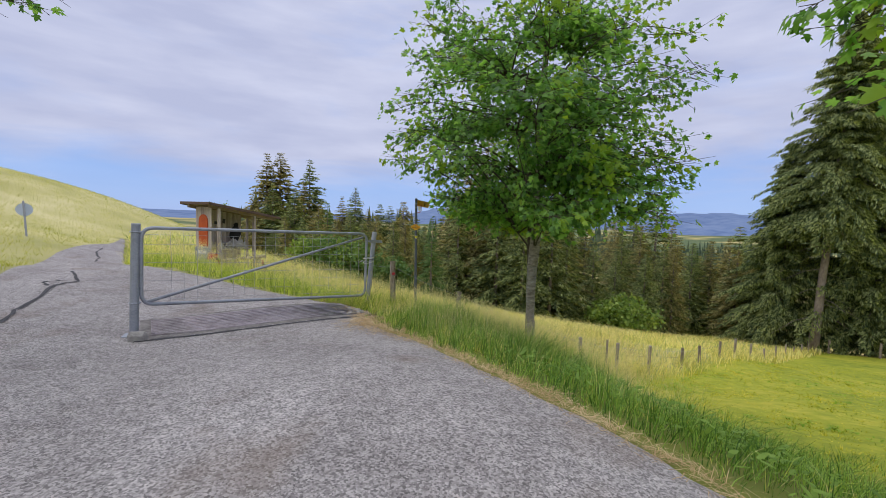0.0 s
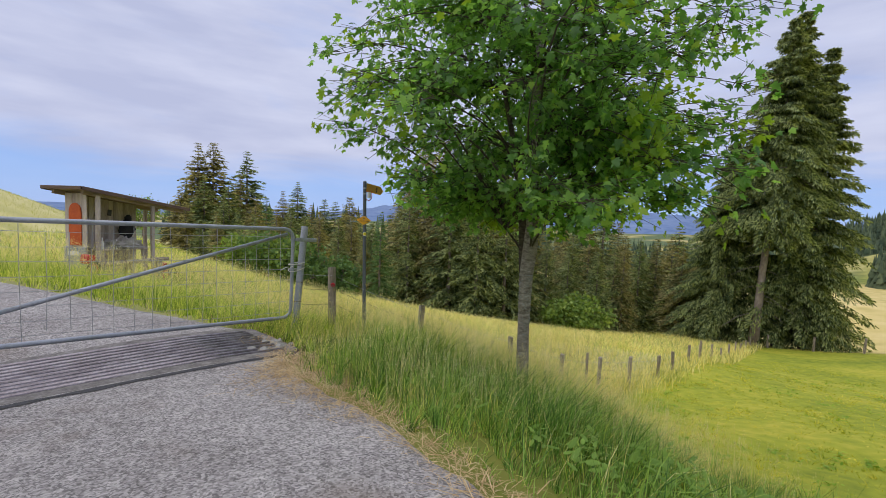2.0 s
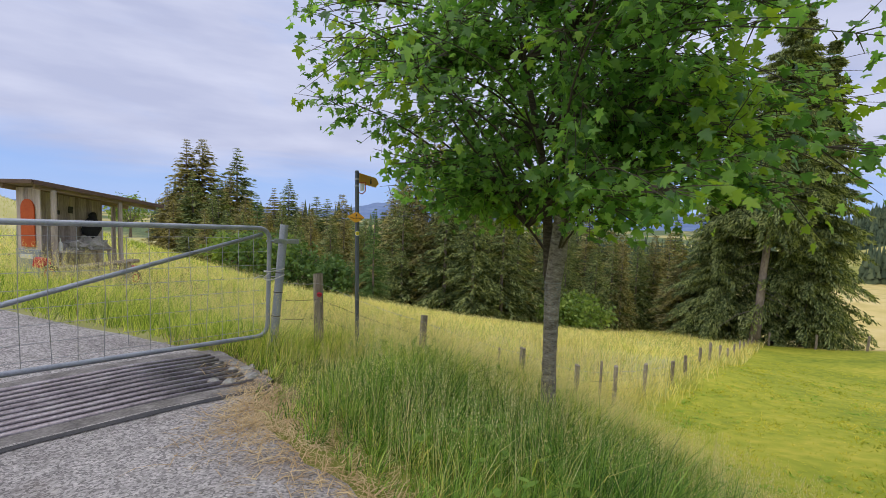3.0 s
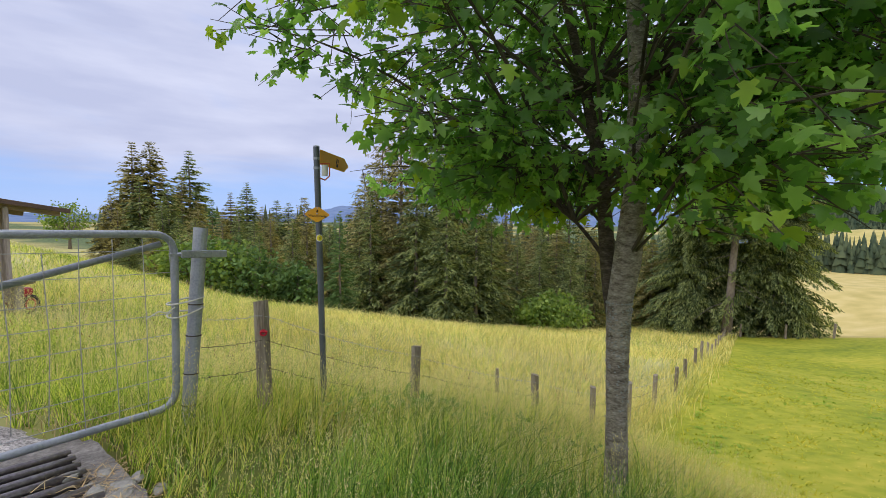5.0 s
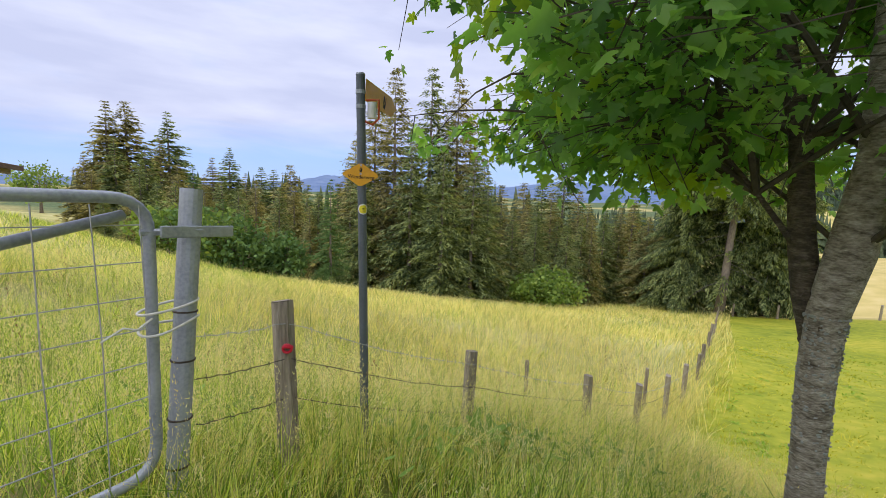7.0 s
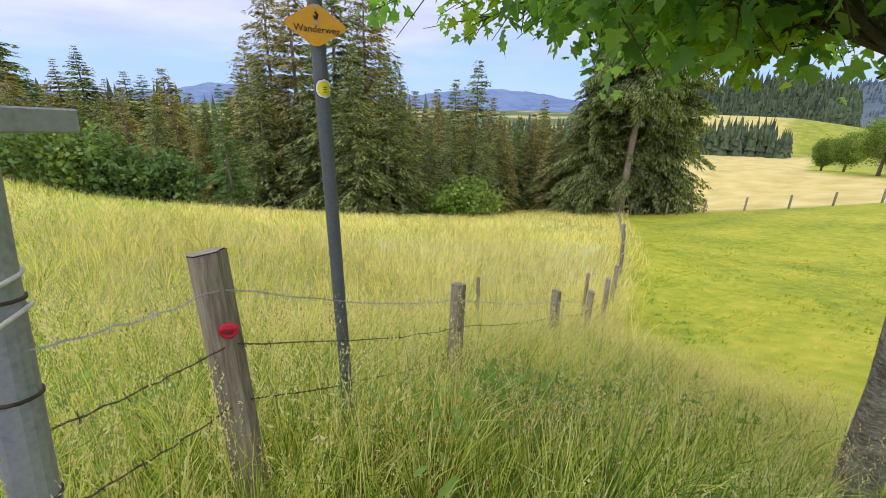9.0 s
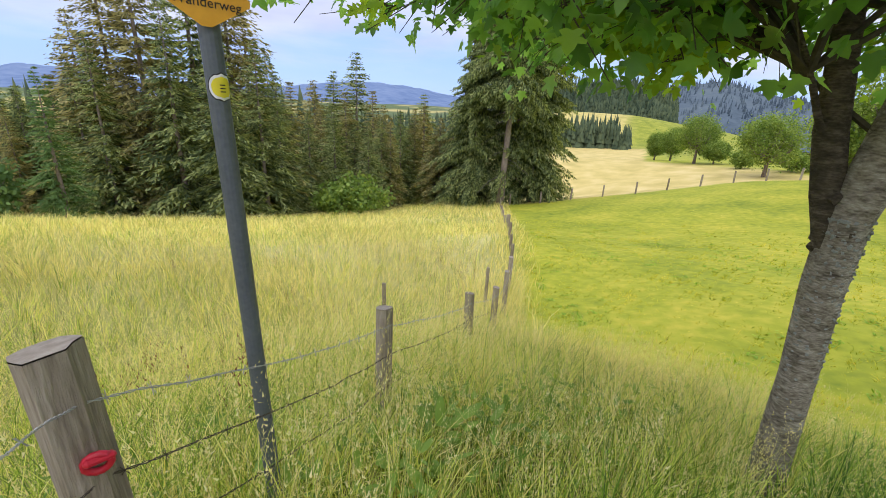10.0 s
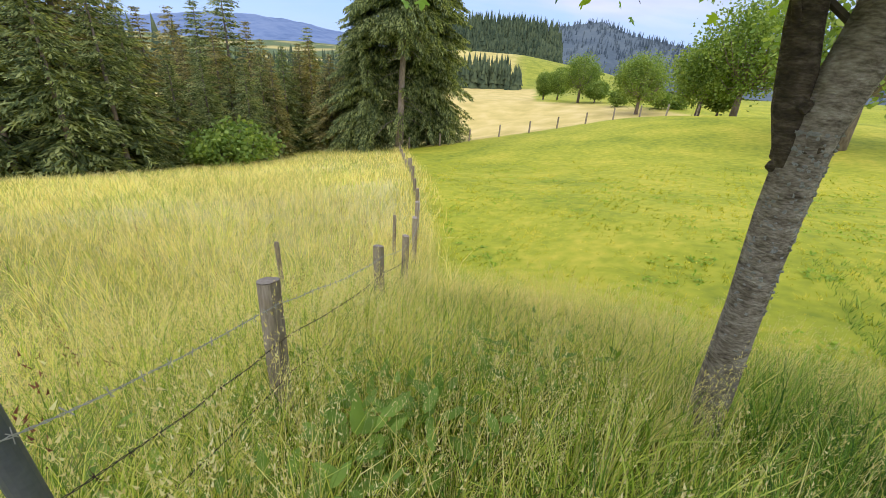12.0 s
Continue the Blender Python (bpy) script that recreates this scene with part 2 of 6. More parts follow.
def chippings(m):
    """Stone chips of many greys, set in the asphalt and standing a little proud."""
    nt = m.node_tree
    p = nt.nodes["Principled BSDF"]
    L = nt.links.new
    base = p.inputs["Base Color"].links[0].from_socket
    co = next(n for n in nt.nodes if n.type == "MAPPING")
    out = base
    for scale, lo, hi, f in ((78.0, 0.38, 1.62, 0.88), (26.0, 0.88, 1.12, 0.5)):
        vor = nt.nodes.new("ShaderNodeTexVoronoi")
        vor.inputs["Scale"].default_value = scale
        L(co.outputs[0], vor.inputs["Vector"])
        sep = nt.nodes.new("ShaderNodeSeparateColor")
        L(vor.outputs["Color"], sep.inputs[0])
        mr = nt.nodes.new("ShaderNodeMapRange")
        mr.inputs[3].default_value, mr.inputs[4].default_value = lo, hi
        L(sep.outputs[0], mr.inputs[0])
        mx = nt.nodes.new("ShaderNodeMix")
        mx.data_type, mx.blend_type = "RGBA", "MULTIPLY"
        mx.inputs["Factor"].default_value = f
        L(out, mx.inputs["A"])
        L(mr.outputs[0], mx.inputs["B"])
        out = mx.outputs["Result"]
        if scale > 50:
            bp = nt.nodes.new("ShaderNodeBump")
            bp.inputs["Strength"].default_value, bp.inputs["Distance"].default_value = 0.8, 0.008
            L(mr.outputs[0], bp.inputs["Height"])
            L(bp.outputs[0], p.inputs["Normal"])
    st = nt.nodes.new("ShaderNodeTexNoise")
    st.inputs["Scale"].default_value, st.inputs["Detail"].default_value = 1.1, 9
    L(co.outputs[0], st.inputs["Vector"])
    cut = nt.nodes.new("ShaderNodeMapRange")
    cut.inputs[1].default_value, cut.inputs[2].default_value, cut.inputs[4].default_value = 0.56, 0.72, 0.45
    L(st.outputs["Fac"], cut.inputs[0])
    mx = nt.nodes.new("ShaderNodeMix")
    mx.data_type = "RGBA"
    L(cut.outputs[0], mx.inputs["Factor"])
    L(out, mx.inputs["A"])
    mx.inputs["B"].default_value = (0.20, 0.145, 0.105, 1)
    L(mx.outputs["Result"], p.inputs["Base Color"])


chippings(M_ASPHALT)


def ground_material():
    """Meadow, pasture, hay field and far country in one sheet, told apart by painted-on cover, shade and haze."""
    m = material("meadow_ground", [(0.165, 0.23, 0.016), (0.35, 0.375, 0.027), (0.57, 0.495, 0.06)], scale=0.26, fine=3, rough=0.9, bump=0.4)
    nt = m.node_tree
    p = nt.nodes["Principled BSDF"]
    green = p.inputs["Base Color"].links[0].from_socket
    L = nt.links.new
    noise_a = next(n for n in nt.nodes if n.type == "TEX_NOISE")
    out = green
    for attr, stops in (("gold", [(0.42, 0.40, 0.13), (0.58, 0.53, 0.21), (0.70, 0.63, 0.31)]), ("far_haze", [(0.06, 0.09, 0.035), (0.11, 0.155, 0.055), (0.17, 0.22, 0.08)]), ("hay", [(0.52, 0.42, 0.13), (0.64, 0.51, 0.18), (0.72, 0.58, 0.25)]), ("soil_shade", [(0.10, 0.12, 0.03), (0.17, 0.19, 0.05)])):
        ramp = nt.nodes.new("ShaderNodeValToRGB")
        els = ramp.color_ramp.elements
        while len(els) < len(stops):
            els.new(0.5)
        for i, c in enumerate(stops):
            els[i].position, els[i].color = 0.3 + 0.4 * i / (len(stops) - 1), (*c, 1)
        L(noise_a.outputs["Fac"], ramp.inputs[0])
        at = nt.nodes.new("ShaderNodeAttribute")
        at.attribute_name = attr
        mx = nt.nodes.new("ShaderNodeMix")
        mx.data_type = "RGBA"
        L(at.outputs["Fac"], mx.inputs["Factor"])
        L(out, mx.inputs["A"])
        L(ramp.outputs[0], mx.inputs["B"])
        out = mx.outputs["Result"]
    L(out, p.inputs["Base Color"])
    return m


M_GROUND = ground_material()


# ---- mesh helpers ----
def mesh_object(name, bm, mat, smooth=False):
    me = bpy.data.meshes.new(name)
    bm.normal_update()
    bm.to_mesh(me)
    bm.free()
    for k in (mat if isinstance(mat, (list, tuple)) else [mat]):
        me.materials.append(k)
    if smooth:
        me.polygons.foreach_set("use_smooth", [True] * len(me.polygons))
    return new(name, me)


def part(name, bm, mat, parent, label="", smooth=False):
    ob = mesh_object(name, bm, mat, smooth)
    ob.parent = parent
    if label:
        tagged(ob, label)
    return ob


def array_mesh(name, verts, faces, mat, kinds=None):
    """A mesh straight from numpy arrays: verts (n,3), faces (m,3) or (m,4)."""
    me = bpy.data.meshes.new(name)
    n, k = faces.shape
    me.vertices.add(len(verts))
    me.vertices.foreach_set("co", np.ascontiguousarray(verts, dtype=np.float32).ravel())
    me.loops.add(n * k)
    me.loops.foreach_set("vertex_index", np.ascontiguousarray(faces, dtype=np.int32).ravel())
    me.polygons.add(n)
    me.polygons.foreach_set("loop_start", np.arange(0, n * k, k, dtype=np.int32))
    me.update(calc_edges=True)
    for q in (mat if isinstance(mat, (list, tuple)) else [mat]):
        me.materials.append(q)
    if kinds is not None:
        me.polygons.foreach_set("material_index", np.ascontiguousarray(kinds, dtype=np.int32))
    return me


def tube(bm, pts, radii, seg=8, caps=True):
    """A round bar along pts."""
    pts = [Vector(p) for p in pts]
    if not isinstance(radii, (list, tuple)):
        radii = [radii] * len(pts)
    side = None
    rings = []
    for i, p in enumerate(pts):
        d = (pts[min(i + 1, len(pts) - 1)] - pts[max(i - 1, 0)]).normalized()
        if side is None:
            side = d.orthogonal().normalized()
        side = (side - d * side.dot(d)).normalized()
        up = d.cross(side)
        rings.append([bm.verts.new(p + (side * math.cos(2 * math.pi * k / seg) + up * math.sin(2 * math.pi * k / seg)) * radii[i]) for k in range(seg)])
    for a, b in zip(rings, rings[1:]):
        for k in range(seg):
            bm.faces.new((a[k], a[(k + 1) % seg], b[(k + 1) % seg], b[k]))
    if caps:
        bm.faces.new(list(reversed(rings[0])))
        bm.faces.new(rings[-1])
    return bm


def box(bm, size, m=None, bevel=0.0):
    """A box of that size with worn edges, at the pose m."""
    r = bmesh.ops.create_cube(bm, size=1.0, matrix=(m or Matrix()) @ Matrix.Diagonal((*size, 1)))
    if bevel:
        edges = list({e for v in r["verts"] for e in v.link_edges})
        bmesh.ops.bevel(bm, geom=edges, offset=bevel, segments=1, affect="EDGES")
    return bm


def ring(center, radius, normal, n=10):
    u = Vector(normal).orthogonal().normalized()
    v = Vector(normal).normalized().cross(u)
    return [Vector(center) + (u * math.cos(2 * math.pi * k / n) + v * math.sin(2 * math.pi * k / n)) * radius for k in range(n + 1)]


def empty(name, m):
    ob = new(name)
    ob.matrix_world = m
    return ob


# ---- the lie of the land ----
SWELLS = (-0.91, 4.0, -0.05, 5.8, -4.4, -3.12, -1.18, -5.14, -0.91, -2.35, 0.59, 2.78, 2.31, 0.27, -3.72, 0.11, -0.42, -0.78, -0.11, -3.56, -2.75, -0.89, -3.67, 0.28, -1.97, -0.38, 3.57, -0.1, -0.55, -2.91, -2.1, -0.33, -0.78, -3.8, -2.75, -2.32, -0.23, 0.73, -1.4, 1.23)
BANKS = ((-1, 9.5, 0.77), (1.2, 8, 0), (3, 10.5, 0.69), (5, 12.5, -0.72), (3, 6, -0.39), (1, 4, 0.9), (-3, 7, -0.23), (-6, 11, 0.54), (6, 8.5, -0.46), (-12, 12, -0.36), (0, 13, -0.95), (9, 14, -0.6), (7.3, 13.7, 0.2), (15.6, 19.6, 0.2))


def smooth01(a, b, v):
    t = np.clip((v - a) / (b - a), 0, 1)
    return t * t * (3 - 2 * t)


def land(x, y):
    """The ground's height."""
    x, y = np.asarray(x, float), np.asarray(y, float)
    z = 1.797 - 3.191 * np.clip(x, -60, 130) / 50 - 4.526 * np.clip(y, -40, 110) / 50
    k = 0
    for cx in (-28, -10, 0, 12, 26, 42, 62, 88):
        for cy in (-8, 8, 24, 42, 66):
            z = z + SWELLS[k] * np.exp(-((x - cx) ** 2 + (y - cy) ** 2) / 578)
            k += 1
    for cx, cy, h in BANKS:
        z = z + h * np.exp(-((x - cx) ** 2 + (y - cy) ** 2) / 13.52)
    z = z + 0.8 * np.exp(-((x + 36) ** 2 + (y - 29) ** 2) / 288) - 1.0 * np.exp(-((x + 19) ** 2 + (y - 26) ** 2) / 60) + 0.6 * np.exp(-((x + 5) ** 2 + (y - 18) ** 2) / 24)
    z = z + 0.10 * np.sin(x * 0.31 + 1.3) * np.sin(y * 0.27) * smooth01(14, 30, np.hypot(x, y))
    r = np.hypot(x, y)
    # a wide valley beyond the near hills, and rolling country past it
    valley = -38 + 14 * np.sin(x / 210 + 0.8) * np.cos(y / 260) + 26 * smooth01(150, 420, x) * smooth01(240, -60, y)
    valley = valley + 20 * np.exp(-((x - 275) ** 2 + (y - 85) ** 2) / 9800)
    # the hay field climbs to a green hill that falls away to the south
    d, az = np.hypot(x + 0.13, y - 8.6), np.degrees(np.arctan2(x + 0.13, y - 8.6))
    crest = 1.1 + 300 * np.tan(np.radians(np.interp(az, (52, 60, 68, 73, 77.6, 85.6, 89.6, 100, 130), (-3, -0.3, -0.4, -1.1, -1.7, -3.6, -4.5, -5, -4))))
    hill = -15 + (crest + 15) * smooth01(215, 300, d) - 40 * smooth01(310, 420, d)
    valley = valley + (hill - valley) * smooth01(48, 56, az) * smooth01(150, 125, az)
    f = smooth01(105, 300, r)
    return z * (1 - f) + valley * f


def land1(x, y):
    return float(land(x, y))


ROAD_RIGHT = ((4.6, -5), (3.0, 1), (2.05, 2.5), (1.3, 3.5), (0.74, 4.3), (0.14, 5.6), (-0.32, 6.3), (-0.75, 6.9), (-0.98, 7.6), (-1.6, 8.8), (-2.82, 9.55), (-4.5, 10.1), (-5.87, 10.5), (-7.1, 11.1), (-8.4, 12.6), (-10.2, 15.25), (-12.48, 18.6), (-15.6, 23.4), (-17.0, 25.5), (-17.2, 25.7))
ROAD_LEFT = ((-6.4, -5), (-6.5, -2), (-6.6, 0), (-6.7, 2), (-6.9, 3.6), (-7.2, 5), (-7.3, 5.8), (-7.45, 6.6), (-7.6, 7.4), (-7.85, 8.3), (-8.7, 9.6), (-9.4, 10.6), (-10.7, 12.4), (-12.15, 14.9), (-13.4, 17.7), (-15.2, 21.4), (-17.2, 25.4), (-17.4, 25.7))


def road_edges(n):
    out = []
    for line in (ROAD_LEFT, ROAD_RIGHT):
        a = np.array(line, float)
        t = np.linspace(0, len(a) - 1, n)
        out.append(np.stack([np.interp(t, np.arange(len(a)), a[:, k]) for k in (0, 1)], 1))
    return out


def in_poly(x, y, poly):
    inside = np.zeros(np.shape(x), bool)
    px, py = np.array(poly, float).T
    j = len(px) - 1
    for i in range(len(px)):
        c = ((py[i] > y) != (py[j] > y)) & (x < (px[j] - px[i]) * (y - py[i]) / (py[j] - py[i] + 1e-12) + px[i])
        inside ^= c
        j = i
    return inside


PIT = ((-3.95, 5.75), (-0.75, 7.55), (-1.5, 9.05), (-4.5, 7.1))
PIT_HOLE = ((-3.66, 5.98), (-0.98, 7.72), (-1.72, 8.72), (-4.16, 6.80))
ROAD_POLY = list(ROAD_LEFT) + list(reversed(ROAD_RIGHT))


def edge_distance(x, y, line=ROAD_RIGHT):
    """Distance to a polyline."""
    a = np.array(line, float)
    d = np.full(np.shape(x), 1e9)
    for p, q in zip(a, a[1:]):
        v = q - p
        t = np.clip(((x - p[0]) * v[0] + (y - p[1]) * v[1]) / (v @ v), 0, 1)
        d = np.minimum(d, np.hypot(x - p[0] - t * v[0], y - p[1] - t * v[1]))
    return d


FENCE = ((-0.585, 9.324), (1.005, 10.245), (3.167, 11.337), (4.84, 12.16), (6.45, 13.11), (8.16, 14.22), (10.28, 15.67), (11.72, 16.77), (13.72, 18.25), (15.55, 19.67), (17.8, 21.4), (20.2, 23.3), (22.6, 25.2), (25.0, 27.1), (27.4, 29.0), (29.8, 30.9), (32.0, 32.6))


def left_of_fence(x, y):
    """Positive on the hay-meadow side of the wire fence."""
    a = np.array(((-3.5, 7.9),) + FENCE + ((60.0, 55.0),), float)
    fy = np.interp(x, a[:, 0], a[:, 1])
    return y - fy


def spread(a, b, step, far):
    """Even steps from a to b, then ever wider ones out to far."""
    core = list(np.arange(a, b + step / 2, step))
    s, v = step, b
    while v < far:
        s *= 1.06
        v += s
        core.append(v)
    s, v = step, a
    while v > -far:
        s *= 1.06
        v -= s
        core.insert(0, v)
    return np.array(core)


def build_ground():
    xs, ys = spread(-14, 34, 0.36, 5200), spread(-6, 38, 0.36, 5200)
    gx, gy = np.meshgrid(xs, ys)
    gz = land(gx, gy)
    inside = in_poly(gx, gy, ROAD_POLY) & (edge_distance(gx, gy) > 0.12)
    gz = np.where(inside, gz - 0.10, gz)
    gz = np.where(in_poly(gx, gy, PIT), gz - 0.55, gz)
    bumpy = np.array([noise.noise((a * 0.9, b * 0.9, 0.0)) for a, b in zip(gx.ravel(), gy.ravel())]).reshape(gx.shape)
    gz = gz + 0.05 * bumpy * (np.hypot(gx, gy) < 60)
    n, w = len(ys), len(xs)
    idx = np.arange(n * w).reshape(n, w)
    faces = np.stack([idx[:-1, :-1], idx[:-1, 1:], idx[1:, 1:], idx[1:, :-1]], -1).reshape(-1, 4)
    me = array_mesh("ground", np.stack([gx, gy, gz], -1).reshape(-1, 3), faces, M_GROUND)
    me.polygons.foreach_set("use_smooth", [True] * len(me.polygons))
    r = np.hypot(gx, gy)
    s = left_of_fence(gx, gy)
    gold = smooth01(-0.9, 1.0, s) * (r < 140)
    gold = np.maximum(gold, 0.55 * smooth01(-7, -10, gx) * (gy > -20))
    away, az = np.hypot(gx + 0.13, gy - 8.6), np.degrees(np.arctan2(gx + 0.13, gy - 8.6))
    depth = np.where(az < 70.2, 216, 112 - 1.6 * (az - 70))
    hay = smooth01(0, 1.5, gx - 30) * smooth01(0, 2, far_field(gx, gy)) * smooth01(depth + 4, depth - 4, away)
    hay = np.maximum(hay, 0.8 * (away > 236) * (away < 330) * smooth01(68.5, 66.5, az) * smooth01(56, 58, az))
    patch = np.array([noise.noise((a * 0.006, b * 0.006, 3.0)) for a, b in zip(gx.ravel(), gy.ravel())]).reshape(gx.shape)
    hill = smooth01(54, 58, az) * smooth01(140, 120, az)
    hay = np.maximum(hay, 0.75 * (r > 160) * smooth01(0.12, 0.2, patch) * (1 - hill))
    # ground past 120 m turns duller: distance haze put into its colour
    far_haze = smooth01(120, 190, r) * (1 - 0.75 * hill)
    soil_shade = np.maximum(smooth01(0.5, 0.05, edge_distance(gx, gy)) * 0.7, 0.75 * smooth01(5.4, 2.6, edge_distance(gx, gy)) * smooth01(8.2, 6.4, gy) * (gx > -2))
    # shade beneath the tall grass is put into the ground colour here
    soil_shade = np.maximum(soil_shade, 0.9 * smooth01(3.0, 1.4, np.hypot(gx + 0.1, gy - 8.6)))
    soil_shade = np.maximum(soil_shade, 0.5 * smooth01(20, 8, np.hypot(gx - 1, gy - 10)) * smooth01(-0.6, 0.4, s))
    for name, v in (("gold", gold), ("far_haze", far_haze), ("hay", hay), ("soil_shade", soil_shade)):
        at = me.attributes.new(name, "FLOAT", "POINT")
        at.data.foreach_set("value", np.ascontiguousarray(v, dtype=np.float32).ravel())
    tagged(new("ground", me), "sloping meadow and pasture ground reaching into the distance", "ground", kind="structure")


FAR_FENCE = ((34.4, 33.2), (36.2, 30.6), (39.2, 27.4), (41.6, 24.0), (44.8, 20.8), (46.6, 18.5), (49.2, 16.0), (52, 12.5), (55, 6))


def far_field(x, y):
    """Positive beyond the fence along the far edge of the pasture."""
    a = np.array(FAR_FENCE, float)[::-1]
    d = x - np.interp(y, a[:, 1], a[:, 0])
    return d


build_ground()


def build_road():
    left, right = road_edges(320)
    ts = np.linspace(0, 1, 70)
    p = left[:, None] * (1 - ts)[None, :, None] + right[:, None] * ts[None, :, None]
    jit = np.array([noise.noise((a * 2.3, b * 2.3, 1.0)) for a, b in right]) * 0.10
    p[:, -1, 0] += jit
    p[:, -2, 0] += jit * 0.6
    z = land(p[..., 0], p[..., 1]) + 0.012
    z[:, -1] -= 0.03
    n, w = z.shape
    idx = np.arange(n * w).reshape(n, w)
    faces = np.stack([idx[:-1, :-1], idx[:-1, 1:], idx[1:, 1:], idx[1:, :-1]], -1).reshape(-1, 4)
    mid = (p[:-1, :-1] + p[1:, 1:]).reshape(-1, 2) / 2
    faces = faces[~in_poly(mid[:, 0], mid[:, 1], PIT_HOLE)]
    me = array_mesh("road", np.concatenate([p, z[..., None]], -1).reshape(-1, 3), faces, M_ASPHALT)
    me.polygons.foreach_set("use_smooth", [True] * len(me.polygons))
    tagged(new("road", me), "grey coarse asphalt lane widening before the cattle grid", "road", kind="structure")


build_road()


# ---- far country ----
def ridge(name, az0, az1, dist, crest, mat, label, rough=0.25, depth=0.35, n=160):
    """A hill ridge with a sloping face and an uneven skyline; crest gives the height above the eye's level over the azimuth."""
    rows = 10
    verts = []
    for j in range(rows):
        f = j / (rows - 1)
        for i in range(n):
            az = radians(az0 + (az1 - az0) * i / (n - 1))
            d = dist * (1 - depth * (1 - f))
            h = crest(math.degrees(az)) * dist
            wob = noise.fractal((i * 0.11, j * 0.5, dist * 0.01), 0.9, 2.0, 5) * rough * h
            base = -0.035 * dist
            z = base + (h - base) * f ** 0.8 + wob * (0.4 + 0.6 * f)
            verts.append((-0.13 + math.sin(az) * d, 8.6 + math.cos(az) * d, z))
    v = np.array(verts)
    idx = np.arange(rows * n).reshape(rows, n)
    faces = np.stack([idx[:-1, :-1], idx[:-1, 1:], idx[1:, 1:], idx[1:, :-1]], -1).reshape(-1, 4)
    me = array_mesh(name, v, faces, mat)
    me.polygons.foreach_set("use_smooth", [True] * len(me.polygons))
    tagged(new(name, me), label, "mountain", kind="structure")


def crest_of(*pairs):
    """A skyline through (azimuth, elevation in degrees) pairs."""
    a = np.array(pairs, float)
    return lambda az: math.tan(radians(float(np.interp(az, a[:, 0], a[:, 1]))))


ridge("backdrop_mountains", -45, 75, 4600, lambda a: 0.004 + 0.030 * math.exp(-((a - 37) / 9) ** 2) + 0.022 * math.exp(-((a - 4) / 7) ** 2) + 0.012 * math.exp(-((a - 20) / 10) ** 2), M_HAZEBLUE, "blue mountain range on the skyline, haze painted into its colour", rough=0.2, n=320)
FAR_CREST = crest_of((50, 0.4), (60, 2.0), (70, 2.6), (73, 2.9), (76.4, 3.5), (80.1, 2.3), (84.2, 1.6), (87, 1.1), (95, 0.9), (112, 1.6), (150, 0.6))
NEAR_CREST = crest_of((53, -0.5), (57, 1.8), (61, 2.6), (66, 2.7), (70, 2.4), (71.8, 2.0), (72.8, -0.8), (75, -2.6), (76, -4))
ridge("backdrop_ridge", 50, 150, 1300, FAR_CREST, M_HAZERIDGE, "dark wooded ridge in the distance, haze in its colour", rough=0.06, n=320)
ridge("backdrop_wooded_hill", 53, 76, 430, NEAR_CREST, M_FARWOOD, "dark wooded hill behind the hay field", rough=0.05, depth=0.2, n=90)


def cone_wood(name, spots, label, mat=M_FARWOOD):
    """Many small conifers too far to count: each a ragged stack of cones."""
    vs, fs = [], []
    for x, y, h, *at in spots:
        z = at[0] if at else land1(x, y) - 0.3
        r = h * random.uniform(0.12, 0.19)
        for lo, hi, q in ((0.02, 0.42, 1.0), (0.2, 0.58, 0.85), (0.36, 0.74, 0.66), (0.54, 0.88, 0.47), (0.70, 1.0, 0.28)):
            k = 7
            s = len(vs)
            for a in range(k):
                t = 2 * math.pi * a / k + random.random()
                rr = r * q * random.uniform(0.55, 1.35)
                vs.append((x + math.cos(t) * rr, y + math.sin(t) * rr, z + h * (lo + random.uniform(-0.04, 0.04))))
            vs.append((x, y, z + h * hi))
            fs += [(s + a, s + (a + 1) % k, s + k) for a in range(k)]
    me = array_mesh(name, np.array(vs), np.array(fs), mat)
    tagged(new(name, me), label, "wood", kind="stuff")


def ring_spots(n, az, dist, h):
    out = []
    for _ in range(n):
        a, d = radians(random.uniform(*az)), random.uniform(*dist)
        out.append((-0.13 + math.sin(a) * d, 8.6 + math.cos(a) * d, random.uniform(*h)))
    return out


def hill_spots(n, az, dist, depth, crest, h):
    """Trees all over the face of a ridge, thickest on its skyline."""
    out = []
    for _ in range(n):
        a = random.uniform(*az)
        f = 1 - random.random() ** 1.8
        d = dist * (1 - depth * (1 - f))
        base = -0.035 * dist
        out.append((-0.13 + math.sin(radians(a)) * d, 8.6 + math.cos(radians(a)) * d, random.uniform(*h), base + (crest(a) * dist - base) * f ** 0.8 - 1.5))
    return out


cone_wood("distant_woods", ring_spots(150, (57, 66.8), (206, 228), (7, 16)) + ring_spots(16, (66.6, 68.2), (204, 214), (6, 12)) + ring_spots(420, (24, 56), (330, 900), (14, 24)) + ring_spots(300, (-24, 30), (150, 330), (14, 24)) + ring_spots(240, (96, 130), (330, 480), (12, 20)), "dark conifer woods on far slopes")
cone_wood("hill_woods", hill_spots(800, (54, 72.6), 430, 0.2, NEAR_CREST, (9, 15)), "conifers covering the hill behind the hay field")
cone_wood("ridge_woods", hill_spots(2800, (52, 132), 1300, 0.35, FAR_CREST, (10, 19)), "conifers covering the distant ridge, haze in their colour", M_HAZERIDGE)


